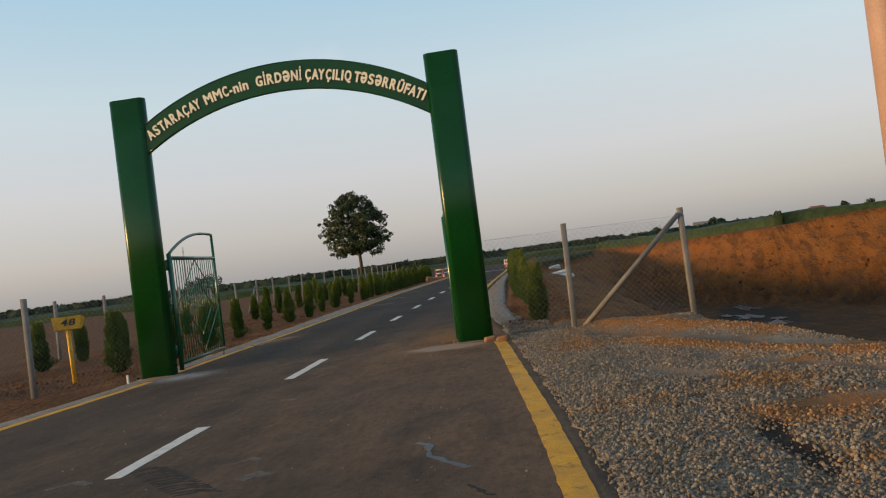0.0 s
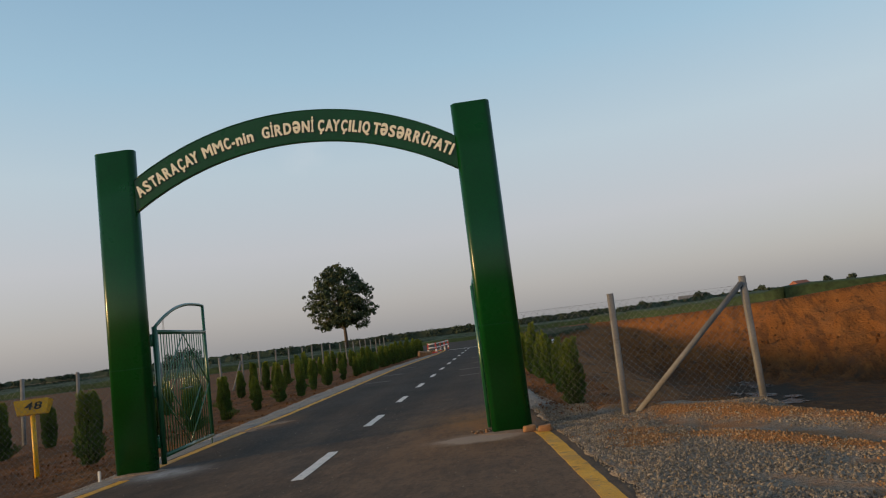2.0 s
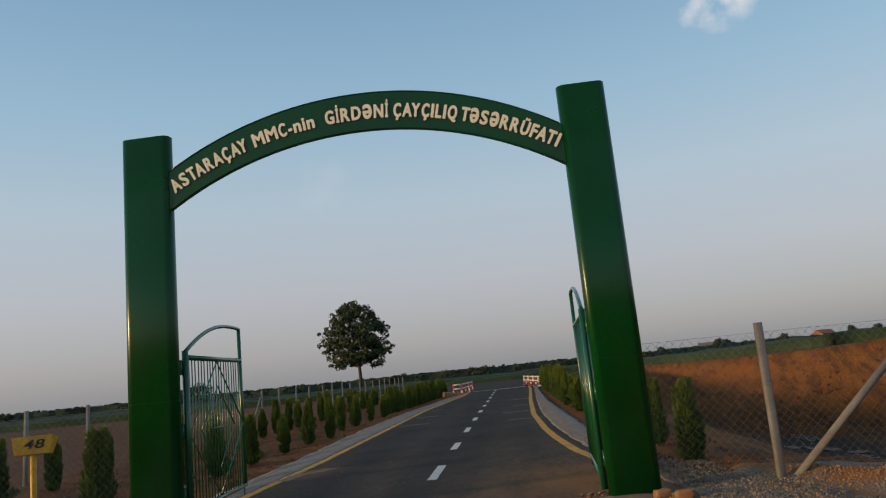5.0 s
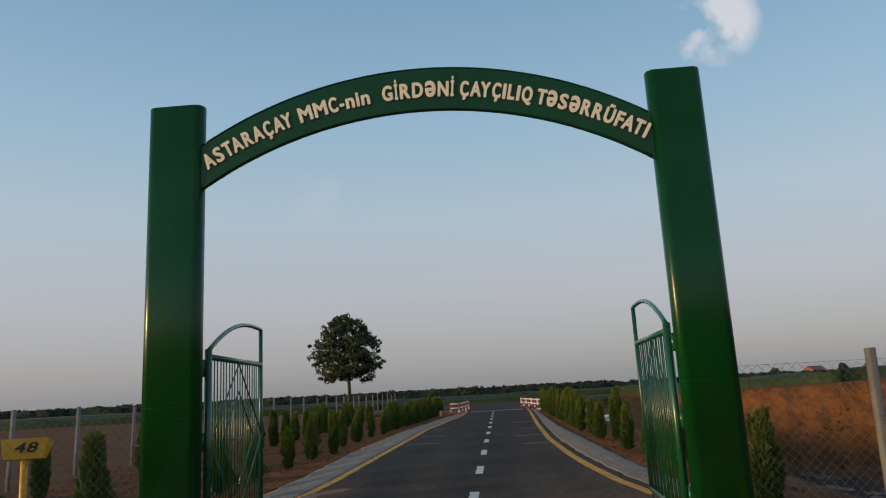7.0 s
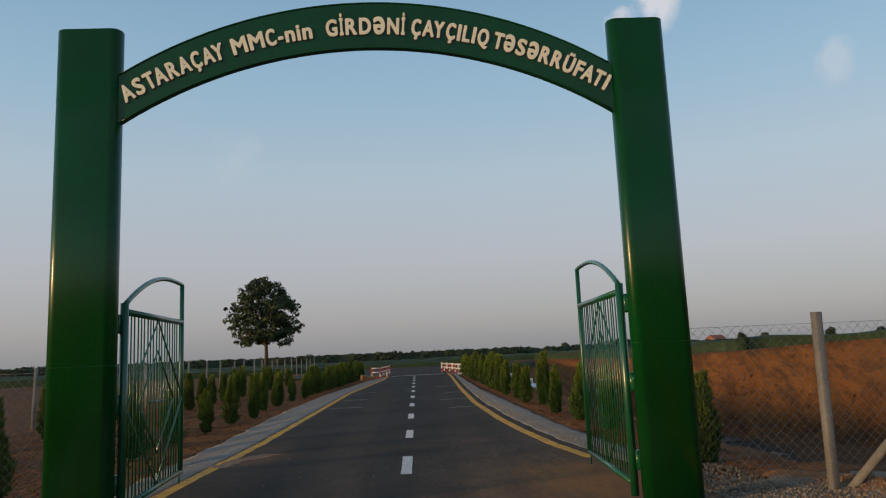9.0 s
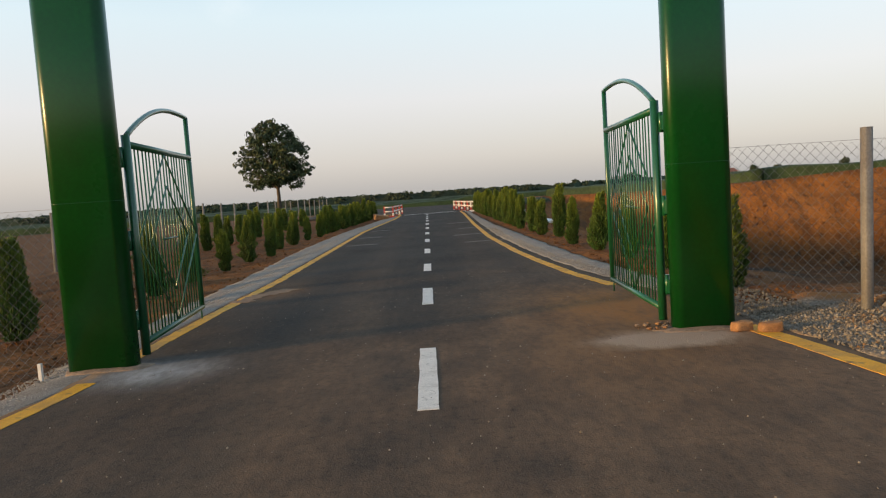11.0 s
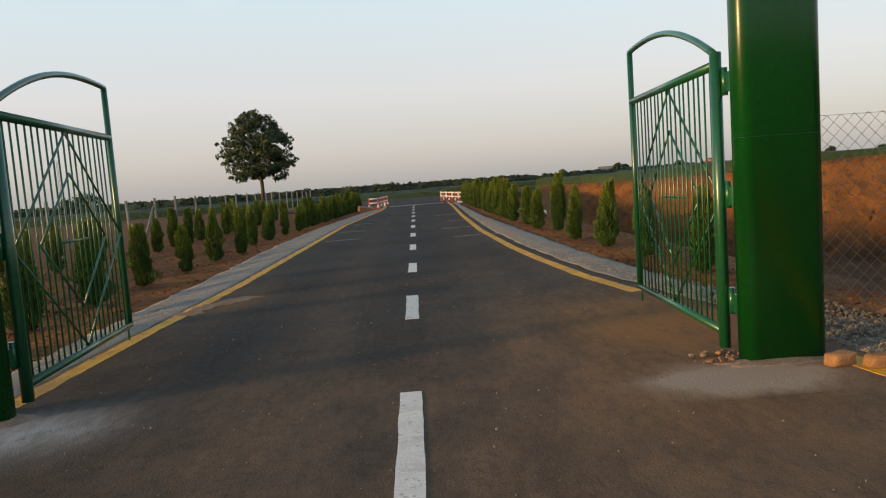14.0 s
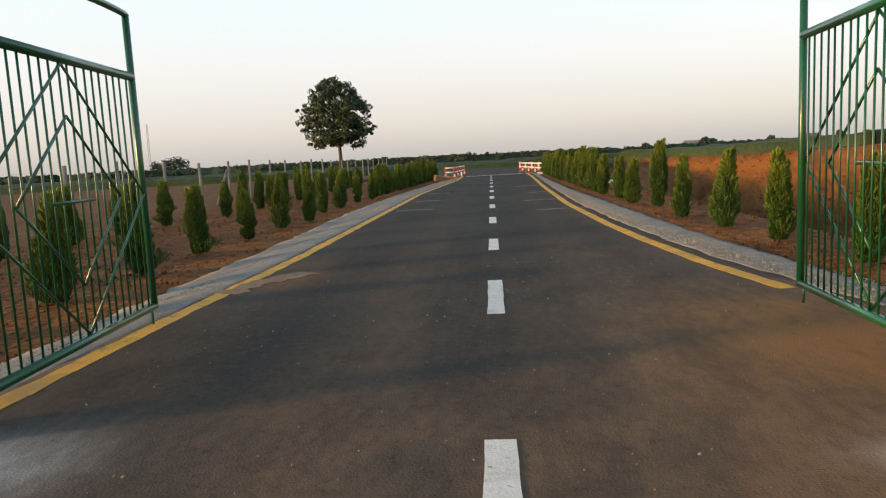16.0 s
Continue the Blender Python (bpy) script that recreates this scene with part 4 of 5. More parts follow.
def build_fences():
    f = thing("chain_link_fence", (3.03, 13.25, 0), label="chain-link fence on grey concrete posts with a slanting brace", category="fence")
    pts = [(0.06, 0.0), (1.45, 0.0), (3.53, 0.06)]
    for (x, y), top in zip(pts[1:], (1.87, 1.89)):
        p = part("post", post_bm(-0.5, top), concrete, f, "weathered grey concrete post")
        p.matrix_basis = pose(x, y, 0, 0, -0.6 if x > 2 else 0.8, 4)
    part("brace", tube([(1.62, -0.03, 0.03), (3.47, 0.03, 1.78)], 0.046, 8), concrete, f, "slanting grey concrete brace")
    for (a, b) in zip(pts, pts[1:]):
        part("wire_mesh", chain_link(a, b, 0.06, 1.72), wire, f, "rusty galvanised diamond wire mesh")
    for z in (1.75,):
        part("tension_wire", tube([(0, 0.0, z), (1.45, 0, z), (3.53, 0.06, z)], 0.002, 4), wire, f)
    g = thing("chain_link_fence", (-3.48, 13.2, 0), label="chain-link fence on concrete posts beside the gate pillar", category="fence")
    xs = [0, -2.30, -4.6, -6.9]
    for x in xs[1:]:
        part("post", post_bm(-0.7, 1.76), concrete, g, "weathered grey concrete post").matrix_basis = pose(x, 0, 0, 0.5, 0.4, 3)
    for a, b in zip(xs, xs[1:]):
        part("wire_mesh", chain_link((a, 0), (b, 0), -0.14, 1.72), wire, g, "galvanised diamond wire mesh")
    for z in (1.58,):
        part("tension_wire", tube([(0, 0, z), (-6.9, 0, z)], 0.002, 4), wire, g)
    h = thing("post_fence", (-11.5, 13.2, 0), label="long row of grey concrete fence posts along the field", category="fence")
    rnd = random.Random(3)
    shape = None
    y = 3.0
    while y < 78:
        p = part("post", post_bm(-0.7, 1.72) if shape is None else shape, concrete, h)
        shape = p.data
        p.matrix_basis = pose(rnd.uniform(-0.08, 0.08), y, 0, rnd.uniform(-1.5, 1.5), rnd.uniform(-1.5, 1.5), rnd.uniform(-8, 8)) @ Matrix.Diagonal((1, 1, rnd.uniform(0.95, 1.05), 1))
        y += 3.0
    part("brace", tube([(0, 25.6, -0.1), (0, 27.0, 1.35)], 0.05, 8), concrete, h)
    for z in (1.5,):
        part("tension_wire", tube([(0, 0, z), (0, 76, z)], 0.002, 4), wire, h)


# ---- plants ----
def shrub_outline(h, wide):
    """Radius of a columnar conifer at a height from 0 to 1."""
    return wide * (0.70 + 0.32 * smooth01(h / 0.25)) * (1 - max(0.0, (h - 0.25) / 0.75) ** 1.9)


def shrub_mesh(seed, height, wide, mat, count=9000):
    """A columnar conifer: many small upright flat sprays on a tapering, lumpy outline round a dense core."""
    rnd = random.Random(seed)
    V, F = [], []
    lobes = [(rnd.uniform(0, 6.28), rnd.uniform(0.05, 0.95), rnd.uniform(-0.34, 0.55)) for _ in range(26)]

    leaders = [(0.8 * j + rnd.uniform(-0.5, 0.5), rnd.uniform(0.05, 0.72), 0.0, rnd.uniform(0.2, 0.36)) for j in range(14)]
    leaders = [(a, b, min(1.04, b + rnd.uniform(0.2, 0.38)), f) for a, b, _, f in leaders]

    def bulge(h, a):
        return 0.93 + sum(s * math.exp(-((h - hz) / 0.06) ** 2) * max(0, math.cos(a - la)) for la, hz, s in lobes)

    rings = 12
    for r in range(rings + 1):
        h = r / rings
        for k in range(10):
            a = 6.2832 * k / 10
            w = 0.66 * shrub_outline(h * 0.93, wide) * bulge(h, a) * rnd.uniform(0.85, 1.1)
            V.append(Vector((w * math.cos(a), w * math.sin(a), 0.03 + h * height * 0.88)))
    for r in range(rings):
        for k in range(10):
            F.append((r * 10 + k, r * 10 + (k + 1) % 10, r * 10 + 10 + (k + 1) % 10, r * 10 + 10 + k))
    core = len(F)
    for k in range(count):
        a = rnd.uniform(0, 6.28)
        out = Vector((math.cos(a), math.sin(a), 0))
        if k % 2:
            h = rnd.random() ** 1.0
            r = shrub_outline(h, wide) * bulge(h, a) * (0.6 + 0.42 * rnd.random() ** 0.8)
            c = Vector((r * math.cos(a), r * math.sin(a), 0.02 + h * height * 0.93))
        else:
            la, h0, h1, fat = leaders[k // 2 % len(leaders)]
            u = rnd.random() ** 0.8
            h = h0 + (h1 - h0) * u
            lean = shrub_outline(h0, wide) * (0.78 + 0.12 * u)
            r = fat * wide * (1 - u) ** 0.8 * (0.4 + 0.6 * rnd.random())
            c = Vector((lean * math.cos(la) + r * out.x, lean * math.sin(la) + r * out.y, 0.02 + h * height * 0.95))
        up = (Vector((0, 0, 1)) + out * rnd.uniform(0.0, 0.75) + Vector((rnd.uniform(-0.35, 0.35), rnd.uniform(-0.35, 0.35), 0))).normalized()
        side = up.cross(Vector((rnd.uniform(-1, 1), rnd.uniform(-1, 1), 0.1))).normalized()
        ln, wd = rnd.uniform(0.03, 0.095), rnd.uniform(0.0035, 0.008)
        i = len(V)
        bend = out * ln * 0.15
        V.extend([c - side * wd * 0.5, c + side * wd * 0.5, c + up * ln * 0.6 + side * wd + bend, c + up * ln * 0.6 - side * wd + bend, c + up * ln + bend * 0.5])
        F.extend([(i, i + 1, i + 2, i + 3), (i + 3, i + 2, i + 4)])
    slots = [1] * core + [0] * (len(F) - core)
    me = mesh("crown", V, F, [mat, thuja_core], slots=slots)
    # yellower with height and towards the outer sprays
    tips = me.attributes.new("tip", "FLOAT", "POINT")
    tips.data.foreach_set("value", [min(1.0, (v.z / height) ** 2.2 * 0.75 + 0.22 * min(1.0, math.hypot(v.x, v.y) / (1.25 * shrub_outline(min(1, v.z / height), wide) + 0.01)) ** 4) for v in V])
    return me


def build_shrubs():
    models = []
    for k in range(6):
        ht = (1.22, 1.1, 1.3, 1.15, 1.05, 1.25)[k]
        s = thing("thuja_shrub", (0, 0, -20), label="young columnar green thuja shrub in bare soil", category="shrub", group="rows of thuja shrubs")
        part("trunk", tube([(0, 0, -0.12), (0.008, 0, 0.3), (0.0, 0.01, ht * 0.7)], 0.016, 6, radii=[0.02, 0.016, 0.006]), bark, s)
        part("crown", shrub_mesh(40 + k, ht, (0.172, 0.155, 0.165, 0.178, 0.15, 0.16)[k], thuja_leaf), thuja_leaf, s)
        models.append(s)
    rnd = random.Random(11)
    places = []
    for x, y in ((-5.68, 15.75), (-5.3, 17.8), (-5.25, 19.9), (-5.25, 22.2), (-5.15, 24.5), (-5.15, 26.8), (-5.0, 28.4), (-5.25, 31.8), (-5.1, 33.7), (-5.15, 36.6), (-5.0, 38.6)):
        places.append((x, y, -0.15, 1.03))
    places += [(-4.95 + 0.045 * k, 40.0 + 1.15 * k, -0.15, 1.05) for k in range(20)]
    places += [(-9.3, y, -0.15, 1.1) for y in (18.3, 20.3, 22.5, 24.6, 26.8, 29.2)] + [(-8.6, 31.9 + 1.75 * k, -0.15, 1.05) for k in range(15)]
    for x, y in ((3.8, 17.2), (3.85, 19.5), (3.72, 21.3), (3.57, 23.2), (3.66, 26.0), (3.5, 27.5), (3.45, 29.5), (3.42, 31.3), (3.35, 33.2)):
        places.append((x, y, 0.03, 1.0))
    places.append((3.93, 15.3, 0.0, 0.85))
    places += [(3.38 + 0.008 * k, 34.5 + 1.2 * k, 0.03, 1.05) for k in range(21)]
    used = set()
    for x, y, z, s in places:
        k = rnd.randrange(len(models))
        sc = s * rnd.uniform(0.9, 1.12)
        fat = 1.25 if s < 0.9 else (1.06 if x < 0 else 0.9) if y < 26 else 1.0
        m = pose(x + rnd.uniform(-0.1, 0.1), y + rnd.uniform(-0.1, 0.1), z, rnd.uniform(-2, 2), rnd.uniform(-2, 2), rnd.uniform(0, 360)) @ Matrix.Diagonal((sc * fat, sc * fat, sc * rnd.uniform(1.0, 1.13), 1))
        if k not in used:
            models[k].matrix_basis = Matrix.Identity(4)
            used.add(k)
            firsts.append((models[k], m))
        else:
            copies.append((models[k], m))
    for ob, m in copies:
        copy_thing(ob, m)
    for ob, m in firsts:
        ob.matrix_basis = m


firsts, copies = [], []


def leaf_cloud(rnd, centre, radius, count, size, V, F, squash=0.8):
    for _ in range(count):
        d = Vector((rnd.gauss(0, 1), rnd.gauss(0, 1), rnd.gauss(0, 1) * squash))
        d = d.normalized() * radius * rnd.random() ** 0.4
        d.z *= squash
        c = centre + d
        n = (d.normalized() + Vector((rnd.uniform(-1, 1), rnd.uniform(-1, 1), rnd.uniform(-0.4, 1)))).normalized()
        a = n.orthogonal().normalized()
        b = n.cross(a)
        t = rnd.uniform(0, 6.28)
        a, b = a * math.cos(t) + b * math.sin(t), b * math.cos(t) - a * math.sin(t)
        s = size * rnd.uniform(0.6, 1.3)
        i = len(V)
        V.extend([c - a * s, c + b * s * 0.45, c + a * s, c - b * s * 0.45])
        F.append((i, i + 1, i + 2, i + 3))


def build_tree():
    base = Vector((-31.8, 160, -0.2))
    tree = thing("walnut_tree", base, label="lone broad round-crowned dark green tree beyond the shrubs", category="tree")
    tree.scale = (2.0, 2.0, 2.0)
    rnd = random.Random(21)
    tips, V, F = [], [], []
    bm = tube([(0, 0, -0.3), (0.05, 0, 1.6), (0.0, 0, 2.9)], 0.2, 9, radii=[0.26, 0.19, 0.17])
    part("trunk", bm, bark, tree)
    for k in range(11):
        a = 2.4 * k + rnd.uniform(-0.3, 0.3)
        el = rnd.uniform(0.35, 1.35)
        ln = rnd.uniform(2.6, 4.4) * (1.15 if el > 0.9 else 0.9)
        d = Vector((math.cos(a) * math.cos(el), math.sin(a) * math.cos(el), math.sin(el)))
        p0 = Vector((0, 0, rnd.uniform(2.3, 3.2)))
        mid = p0 + d * ln * 0.5 + Vector((0, 0, 0.3))
        part("limb", tube([p0, mid, p0 + d * ln], 0.06, 6, radii=[0.11, 0.06, 0.025]), bark, tree)
    for k in range(245):
        a, h = rnd.uniform(0, 6.28), rnd.random()
        outer = k > 150
        prof = (4.0 if outer else 3.6) * math.sin(math.pi * min(1.0, 0.17 + h * 0.74)) ** 0.75 if h > 0.05 else 2.5
        prof *= 1 - 0.2 * max(0, h - 0.62) / 0.38
        r = prof * (rnd.uniform(0.88, 1.12) if outer else rnd.random() ** 0.45 * rnd.uniform(0.82, 1.04))
        c = Vector((r * math.cos(a) - 0.3 * h, r * math.sin(a), 2.9 + 6.3 * h + 0.25 * rnd.gauss(0, 1)))
        leaf_cloud(rnd, c, rnd.uniform(0.22, 0.5) if outer else rnd.uniform(0.5, 0.85), 38 if outer else 105, 0.155, V, F)
    for k in range(14):
        leaf_cloud(rnd, Vector((-0.55 + rnd.uniform(-0.8, 0.7), rnd.uniform(-0.7, 0.7), rnd.uniform(8.8, 9.75))), rnd.uniform(0.2, 0.4), 30, 0.15, V, F)
    part("crown", mesh("crown", V, F, tree_leaf), tree_leaf, tree)


def build_far():
    rnd = random.Random(8)

    def belt(name, pts, height, label, spread=5, gap=1.5, leaf=0.45, count=60):
        V, F = [], []
        for (ax, ay), (bx, by) in zip(pts, pts[1:]):
            n = int(math.hypot(bx - ax, by - ay) / gap)
            for k in range(n):
                t = (k + rnd.random()) / n
                x, y = ax + (bx - ax) * t + rnd.uniform(-spread, spread) * 0.4, ay + (by - ay) * t + rnd.uniform(-spread, spread)
                h = height * (0.85 + 0.2 * noise.noise(Vector((x * 0.02, y * 0.02, 1))) + rnd.uniform(-0.12, 0.15))
                w = gap * rnd.uniform(0.8, 1.3)
                for j in range(3):
                    leaf_cloud(rnd, Vector((x + rnd.uniform(-w, w) * 0.4, y, h * (0.2 + 0.3 * j) - 0.2)), w * (0.95 - 0.15 * j), count // 3, leaf, V, F, squash=h / (3.6 * w))
        for (ax, ay), (bx, by) in zip(pts, pts[1:]):
            n = int(math.hypot(bx - ax, by - ay) / 1.2)
            first = len(V)
            for k in range(n + 1):
                x, y = ax + (bx - ax) * k / n, ay + (by - ay) * k / n
                h = height * (0.72 + 0.2 * noise.noise(Vector((x * 0.02, y * 0.02, 1))) + rnd.uniform(-0.1, 0.1))
                V.extend([(x, y - 1.5, -0.4), (x + rnd.uniform(-0.4, 0.4), y, h), (x, y + 1.5, -0.4)])
            for k in range(n):
                i = first + 3 * k
                F.extend([(i, i + 3, i + 4, i + 1), (i + 1, i + 4, i + 5, i + 2)])
        ob = new(name, mesh(name, V, F, far_leaf))
        tagged(ob, label, "trees", kind="stuff")

    belt("far_woods", [(-330, 150), (-150, 185), (-40, 195), (40, 200), (90, 235), (170, 300)], 2.9, "dark distant tree belt behind the fields")
    belt("far_woods", [(60, 330), (160, 260), (300, 190), (420, 90)], 3.1, "hazy distant trees beyond the green fields", gap=3, leaf=0.8, count=36)
    belt("far_woods", [(-420, 60), (-330, 160), (-250, 260), (-100, 330), (60, 380)], 4.0, "hazy distant trees at the edge of the plain", gap=3, leaf=0.8, count=36)
    V, F = [], []
    for x, y, h, w in ((62, 300, 3.6, 1.8), (80, 285, 4.5, 2.0), (84, 287, 3.9, 2.0), (104, 284, 4.0, 1.8), (127, 280, 4.4, 1.8), (134, 276, 4.0, 1.8), (152, 262, 4.8, 2.0), (166, 255, 4.2, 1.9), (190, 246, 4.6, 2.0), (-172, 396, 9.0, 6.5), (-180, 398, 8.0, 6.0), (-187, 400, 7.0, 5.0)):
        for j in range(4):
            leaf_cloud(rnd, Vector((x + rnd.uniform(-0.3, 0.3) * w, y, h * (0.35 + 0.16 * j))), w * (1.0 - 0.1 * j), 110, 0.45 + 0.06 * w, V, F, squash=0.75)
        leaf_cloud(rnd, Vector((x, y, h * 0.15)), w * 0.9, 120, 0.5, V, F, squash=0.8)
    tagged(new("far_trees", mesh("far_trees", V, F, far_leaf)), "scattered distant trees standing above the belt", "trees", kind="stuff")
    # rows of tea bushes
    V, F = [], []

    def row(ax, ay, bx, by, z, w, h):
        n = max(3, int(math.hypot(bx - ax, by - ay) / 1.6))
        d = Vector((bx - ax, by - ay, 0)).normalized()
        s = Vector((-d.y, d.x, 0))
        prev = None
        for k in range(n + 1):
            t = k / n
            x, y = ax + (bx - ax) * t, ay + (by - ay) * t
            c = Vector((x, y, float(ground_height(np.array([[x]]), np.array([[y]]))[0][0, 0]) - 0.03))
            j = 1 + 0.35 * noise.noise(c * 0.6)
            i = len(V)
            hh, ww = h * j, w * (1 + 0.3 * noise.noise(c * 0.8 + Vector((9, 9, 9))))
            V.extend([c - s * ww * 0.5 - Vector((0, 0, 0.3)), c - s * ww * 0.45 + Vector((0, 0, hh * 0.8)), c + Vector((0, 0, hh)), c + s * ww * 0.45 + Vector((0, 0, hh * 0.8)), c + s * ww * 0.5 - Vector((0, 0, 0.3))])
            if prev is not None:
                F.extend([(prev + q, prev + q + 1, i + q + 1, i + q) for q in range(4)])
            if k in (0, n):
                F.append(tuple(range(i, i + 5)))
            prev = i

    for k in range(14):
        y = END + 37 + 5.5 * k
        row(-70 - 4 * k, y - 6, 60 + 6 * k, y + 6, -0.1, 1.7, 0.75)
    for k in range(17):
        o = 9 + 5.5 * (k - 1) if k else 2.6
        row(12 + 0.35 * o, 76 + 0.9 * o, 22 + o * 0.6, 53 + o * 0.9, 0.35, 1.6, 0.8)
        row(22 + o * 0.6, 53 + o * 0.9, 48 + o * 0.7, 40 + o, 0.5, 1.6, 0.8)
        row(48 + o * 0.7, 40 + o, 120 + o, 10 + o, 0.4, 1.6, 0.8)
    for k in range(10):
        row(-230, 75 + 6 * k, -14, 96 + 4.5 * k, -0.15, 1.6, 0.8)
    tagged(new("tea_rows", mesh("tea_rows", V, F, tea_leaf, smooth=True)), "clipped green rows of tea bushes across the fields", "tea field", kind="stuff")

    def house(x, y, turn, w, d, h, roof):
        hs = thing("far_house", (x, y, -0.1), turn, "small distant house with a pitched red roof" if roof else "low grey distant farm building", "house")
        body = part("wall", box((-w / 2, -d / 2, -0.3), (w / 2, d / 2, h)), wall_plaster, hs)
        bm = bmesh.new()
        e = 0.5
        ends = []
        for sx in (-1, 1):
            ends.append([bm.verts.new((sx * (w / 2 + e), -d / 2 - e, h - 0.1)), bm.verts.new((sx * (w / 2 + e), d / 2 + e, h - 0.1)), bm.verts.new((sx * (w / 2 + e), 0, h + d * 0.32))])
        a, b = ends
        bm.faces.new(a[::-1]), bm.faces.new(b)
        for p, q in ((0, 1), (1, 2), (2, 0)):
            bm.faces.new((a[p], a[q], b[q], b[p]))
        bmesh.ops.recalc_face_normals(bm, faces=bm.faces[:])
        part("roof", bm, roof_tile if roof else concrete, hs)
        for k in range(3):
            cx = -w / 3 + k * w / 3
            part("window", box((cx - 0.5, -d / 2 - 0.03, h * 0.35), (cx + 0.5, -d / 2 + 0.05, h * 0.75)), window_dark, body)

    house(121, 290, 20, 5.5, 4.5, 2.8, True)
    house(80, 290, -10, 11, 5, 2.2, False)
    mast = thing("radio_mast", (-88, 190, 0), label="thin distant lattice mast above the fields", category="mast")
    for sx, sy in ((-0.3, -0.3), (0.3, -0.3), (0, 0.35)):
        part("leg", tube([(sx, sy, -0.5), (sx * 0.4, sy * 0.4, 14)], 0.05, 5), wire, mast)


# ---- small things ----
def text_mesh(body, size, extrude, mat, offset=0.0):
    cu = bpy.data.curves.new("digits", "FONT")
    cu.body, cu.size, cu.extrude, cu.offset, cu.align_x, cu.align_y = body, size, extrude, offset, "CENTER", "CENTER"
    cu.space_character, cu.shear = 1.12, 0.18
    tmp = bpy.data.objects.new("digits", cu)
    me = bpy.data.meshes.new_from_object(tmp)
    bpy.data.objects.remove(tmp)
    me.materials.clear()
    me.materials.append(mat)
    return me


def sign_board():
    """A shallow box whose front is wider at the top and leans forward."""
    bm = bmesh.new()
    rows = [[bm.verts.new(p) for p in q] for q in (((-0.25, -0.06, 0), (0.25, -0.06, 0), (0.27, 0.06, 0), (-0.27, 0.06, 0)), ((-0.30, -0.095, 0.28), (0.30, -0.095, 0.28), (0.33, 0.15, 0.26), (-0.33, 0.15, 0.26)))]
    for k in range(4):
        bm.faces.new((rows[0][k], rows[0][(k + 1) % 4], rows[1][(k + 1) % 4], rows[1][k]))
    bm.faces.new(rows[0][::-1]), bm.faces.new(rows[1])
    bmesh.ops.bevel(bm, geom=bm.edges[:], offset=0.008, segments=2, affect="EDGES")
    return bm


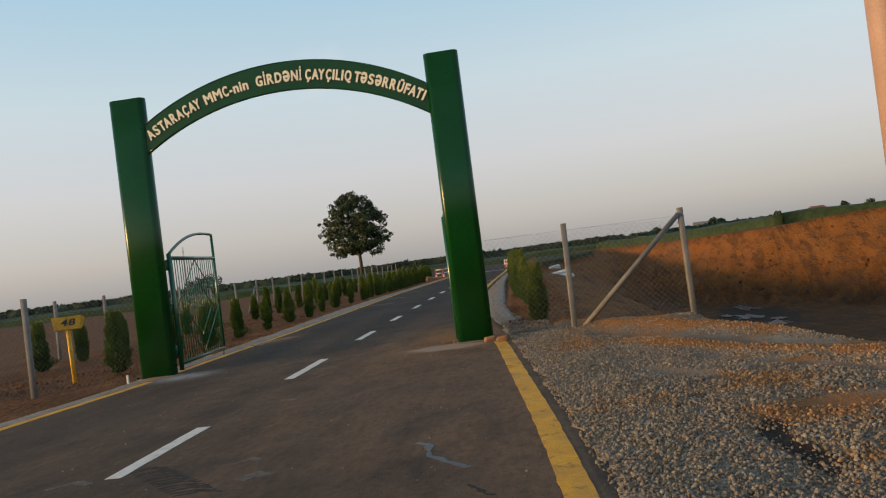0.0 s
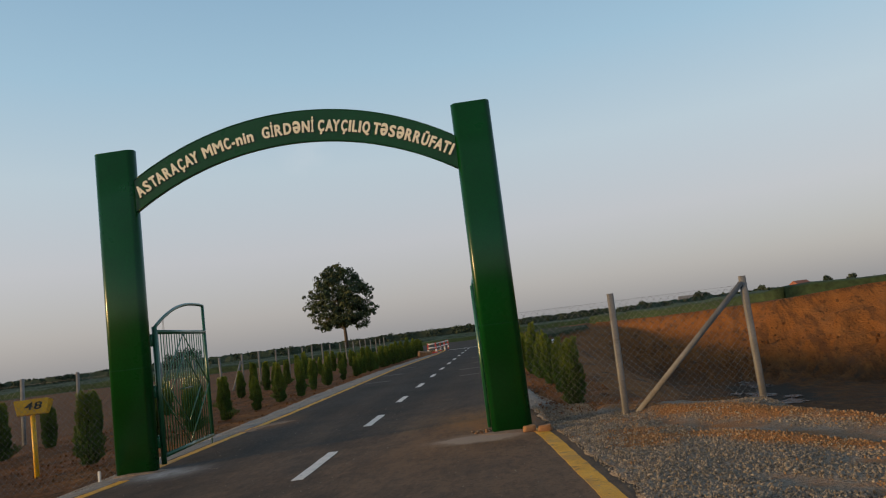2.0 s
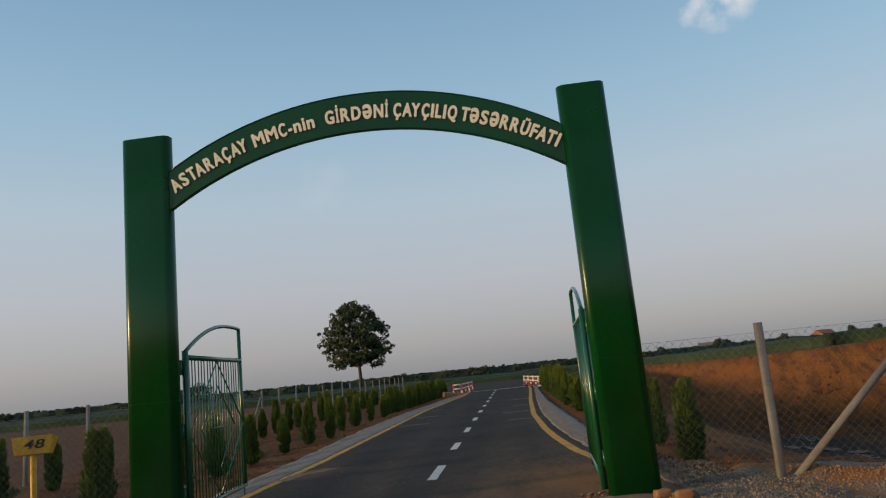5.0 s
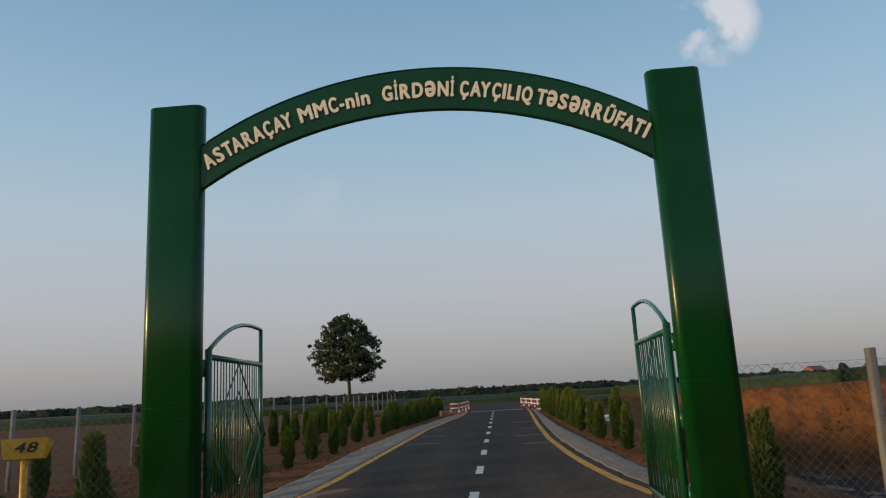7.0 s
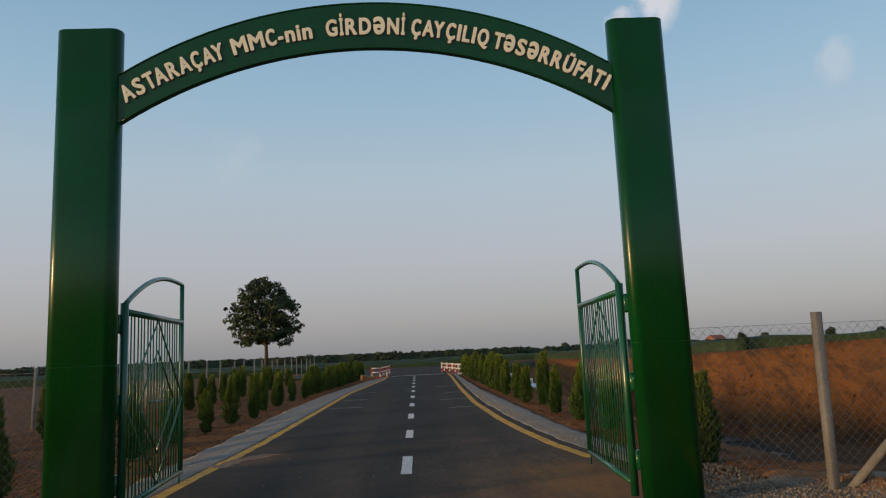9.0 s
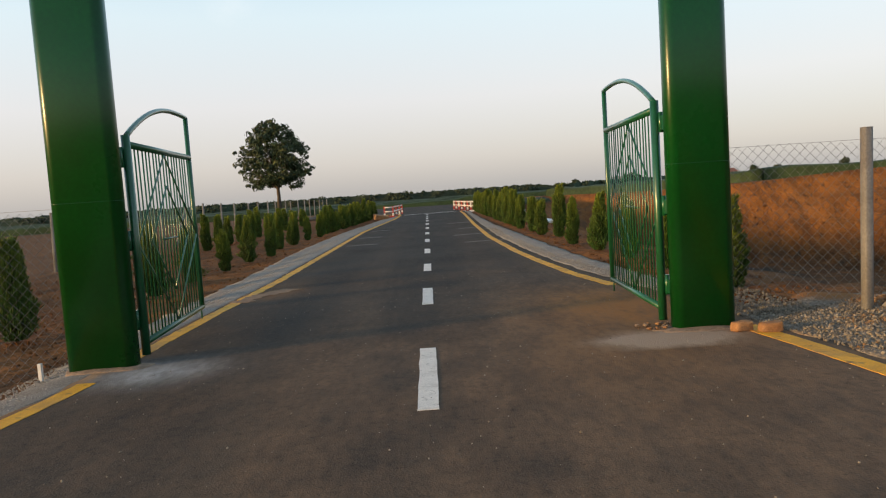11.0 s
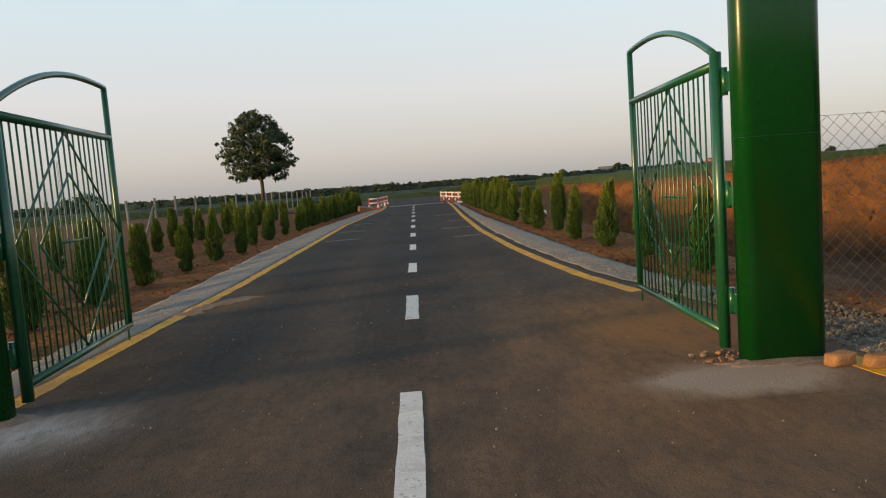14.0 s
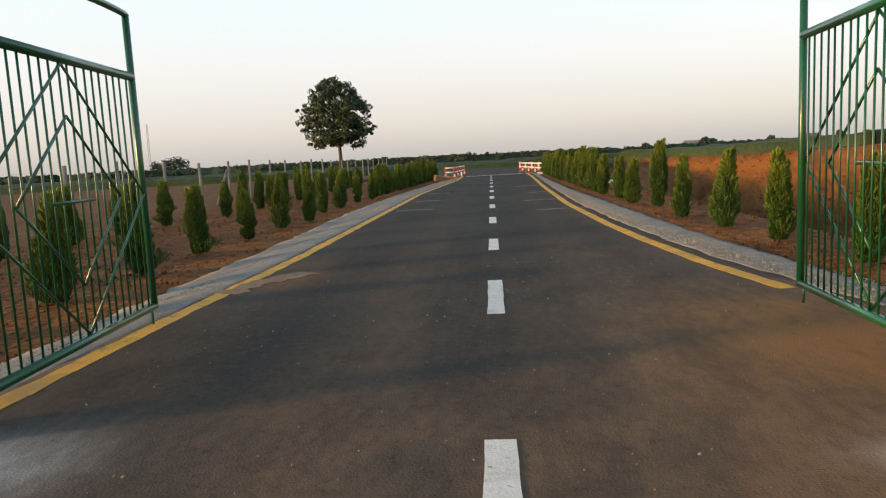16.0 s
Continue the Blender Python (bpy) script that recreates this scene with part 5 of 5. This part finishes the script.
def build_small():
    s = thing("marker_sign", (-6.2, 15.05, -0.15), 20, "yellow marker sign with a black number on a yellow post", "sign")
    part("post", tube([(0.02, 0.02, -0.3), (0, 0, 1.18)], 0.045, 12), sign_yellow, s)
    board = part("board", sign_board(), sign_yellow, s, "yellow wedge-shaped sign board")
    board.matrix_basis = pose(0, 0, 1.16, -10, 0, 0)
    num = part("digit", text_mesh("48", 0.19, 0.006, black, 0.004), black, board, "black painted number")
    num.matrix_basis = pose(0.02, -0.083, 0.145, 97, 0, 0) @ Matrix.Diagonal((1.45, 1, 1, 1))
    # blocks beside the pillar
    rnd = random.Random(2)
    for x, y, turn, l in ((2.99, 12.80, 12, 0.20), (3.21, 12.68, -8, 0.22)):
        b = box((-l / 2, -0.06, 0), (l / 2, 0.06, 0.10), 0.02)
        bmesh.ops.subdivide_edges(b, edges=b.edges[:], cuts=2, use_grid_fill=True)
        for v in b.verts:
            v.co.x *= 1 - 1.6 * v.co.z
            v.co.z *= 0.8 + 1.1 * (v.co.x + l / 2)
            v.co += 0.016 * noise.noise_vector(v.co * 11 + Vector((x, y, 0)))
        ob = part("stone_block", b, brick_mat, None)
        ob.matrix_basis = pose(x, y, 0.0, 0, 0, turn)
        for f in ob.data.polygons:
            f.use_smooth = True
        tagged(ob, "rough orange sandstone block lying by the pillar", "block", "blocks by the pillar")
    for k in range(26):
        r = rnd.choice((0.009, 0.012, 0.016, 0.027))
        bm = bmesh.new()
        bmesh.ops.create_icosphere(bm, subdivisions=2, radius=r)
        for v in bm.verts:
            v.co = v.co * (1 + 0.6 * noise.noise(v.co * (1.1 / r) + Vector((k, 0, 0))))
            v.co.z *= 0.6
        ob = part("rubble_stone", bm, pad_mat if k % 4 else brick_mat, None)
        ob.matrix_basis = pose(rnd.uniform(2.05, 2.5), rnd.uniform(13.0, 13.35), 0.015 + r * 0.3, 0, 0, k * 40)
        tagged(ob, "small broken piece of masonry rubble", "rubble", "rubble by the pillar")
    for name, cx, cy, rx, ry, seed in (("concrete_spill", 2.68, 13.04, 0.44, 0.15, 1), ("concrete_spill", -3.1, 13.08, 0.42, 0.2, 5)):
        bm = bmesh.new()
        c = bm.verts.new((cx, cy, 0.03))
        rings = []
        for f, z in ((0.5, 0.02), (0.8, 0.010), (1.0, 0.001), (1.02, -0.02)):
            rings.append([bm.verts.new((cx + rx * f * (1 + 0.25 * noise.noise(Vector((math.cos(a) * 2.2, math.sin(a) * 2.2, seed)))) * math.cos(a), cy + ry * f * (1 + 0.25 * noise.noise(Vector((math.cos(a) * 2.2, math.sin(a) * 2.2, seed)))) * math.sin(a), z)) for a in np.linspace(0, 2 * math.pi, 40, endpoint=False)])
        for k in range(40):
            bm.faces.new((c, rings[0][k], rings[0][(k + 1) % 40]))
            for p, q in zip(rings, rings[1:]):
                bm.faces.new((p[k], q[k], q[(k + 1) % 40], p[(k + 1) % 40]))
        for f in bm.faces:
            f.smooth = True
        tagged(part(name, bm, pad_mat, None), "dusty spilled concrete round the pillar foot", "concrete", kind="structure")
    # a damp stain drying on the asphalt
    painted("damp_stain", [(2.60, 6.46), (2.72, 6.36), (2.76, 6.02), (2.93, 5.82), (3.10, 5.62)], 0.05, damp, "damp grey stain drying on the asphalt", z=0.0025, ragged=0.045, seed=2.0, step=0.06)
    painted("oil_drip", [(3.12, 5.24), (3.2, 5.12), (3.29, 4.98)], 0.03, black_mud, "dark oily drips on the asphalt", z=0.0025, ragged=0.04, seed=8.0, step=0.03)
    # tread marks of dried mud
    for k in range(15):
        u = k / 14
        cx, cy = 0.22 + 0.85 * u, 6.52 - 0.85 * u
        painted("tread_mark", [(cx - 0.20, cy - 0.07), (cx - 0.02, cy + 0.02 * math.sin(k * 2.3)), (cx + 0.17, cy - 0.05)], 0.034, black_mud, "dark tyre tread mark printed on the asphalt", z=0.002, ragged=0.03, seed=k * 1.7, step=0.03)
    # white stake
    st = thing("white_stake", (-3.72, 12.95, -0.1), label="short white wooden stake beside the pillar", category="stake")
    part("stake", box((-0.02, -0.02, -0.1), (0.015, 0.015, 0.22), 0.003), white_paint, st)
    # lamp pole by the gravel
    pole = thing("lamp_pole", (6.5, 6.0, 0), label="plain pinkish painted steel lamp pole in gravel", category="lamp pole")
    part("shaft", tube([(0, 0, -0.3), (0, 0, 3), (0, 0, 8)], 0.11, 20, radii=[0.13, 0.12, 0.08]), pole_paint, pole)
    part("base_plate", box((-0.2, -0.2, -0.02), (0.2, 0.2, 0.05), 0.01), pole_paint, pole)
    # pool of water in the pit
    for cx, cy, rx, ry, seed in POOLS:
        bm = bmesh.new()
        top = []
        for a in np.linspace(0, 2 * math.pi, 60, endpoint=False):
            f = 1 + 0.9 * noise.noise(Vector((math.cos(a) * 2.6, math.sin(a) * 2.6, seed)))
            top.append(bm.verts.new((cx + rx * f * math.cos(a), cy + ry * f * math.sin(a), -3.752)))
        bm.faces.new(top)
        tagged(part("water", bm, water, None), "shallow muddy water on the pit floor", "water", kind="structure")
    # red and white rails on the culvert where the road meets the junction
    for (ax, ay), (bx, by), n, red in (((3.32, 60.0), (2.38, 69.0), 7, False), ((-2.5, 58.5), (-2.12, 66.5), 4, True)):
        side = 1 if ax > 0 else -1
        b = thing("road_barrier", (ax, ay, 0), 0, "low red barrier with white rails beside the culvert" if red else "low white barrier with red posts beside the culvert", "barrier", "barriers at the junction")
        step = Vector((bx - ax, by - ay, 0)) / (n - 1)
        foot = [step * k for k in range(n)] + [Vector((0.62 * side, 0, 0))]
        for k, p in enumerate(foot):
            post = part("barrier_post", box((p.x - 0.06, p.y - 0.06, -0.15), (p.x + 0.06, p.y + 0.06, 0.8), 0.01), red_paint if red or k % 2 else white_paint, b)
            part("post_band", box((p.x - 0.064, p.y - 0.064, 0.12 if k % 2 else 0.02), (p.x + 0.064, p.y + 0.064, 0.3), 0.008), white_paint if red or k % 2 else red_paint, post)
        for z in (0.42, 0.72):
            part("rail", tube([(0, 0, z), step * (n - 1) + Vector((0, 0, z))], 0.05, 8), white_paint, b)
            part("rail", tube([(0, -0.02, z), foot[-1] + Vector((0, -0.02, z))], 0.05, 8), white_paint, b)
        part("base_kerb", box((min(0, foot[-1].x) - 0.1, -0.12, -0.12), (max(0, foot[-1].x) + 0.1, 0.12, 0.1), 0.02), red_paint if red else white_paint, b)
    for x, y, turn, l in ((6.0, 55.0, 15, 1.5), (6.15, 47.0, -20, 1.25), (6.5, 45.2, 40, 0.8)):
        z = float(ground_height(np.array([[x]]), np.array([[y]]))[0][0, 0])
        bm = box((-l / 2, -0.35, -0.1), (l / 2, 0.35, 0.14), 0.03)
        for v in bm.verts:
            v.co += 0.09 * noise.noise_vector(v.co * 2 + Vector((x, y, 0)))
        ob = part("broken_slab", bm, white_paint, None)
        ob.matrix_basis = pose(x, y, z, 6, -8, turn)
        tagged(ob, "pale broken concrete slab lying on the pit edge", "slab", "broken slabs")
    slab = box((-0.55, -0.3, -0.05), (0.55, 0.3, 0.32), 0.05)
    ob = part("broken_slab", slab, brick_mat, None)
    ob.matrix_basis = pose(-3.35, 57.6, -0.1, 8, 10, 20)
    tagged(ob, "tilted broken slab lying beside the barrier", "slab")


build_ground()
build_road()
build_markings()
build_gate()
build_leaf((2.405, 13.32), (2.515, 15.70), 1)
build_leaf((-2.875, 13.37), (-3.045, 15.75), -1)
build_fences()
build_tree()
build_far()
build_small()
build_shrubs()
build_gravel()
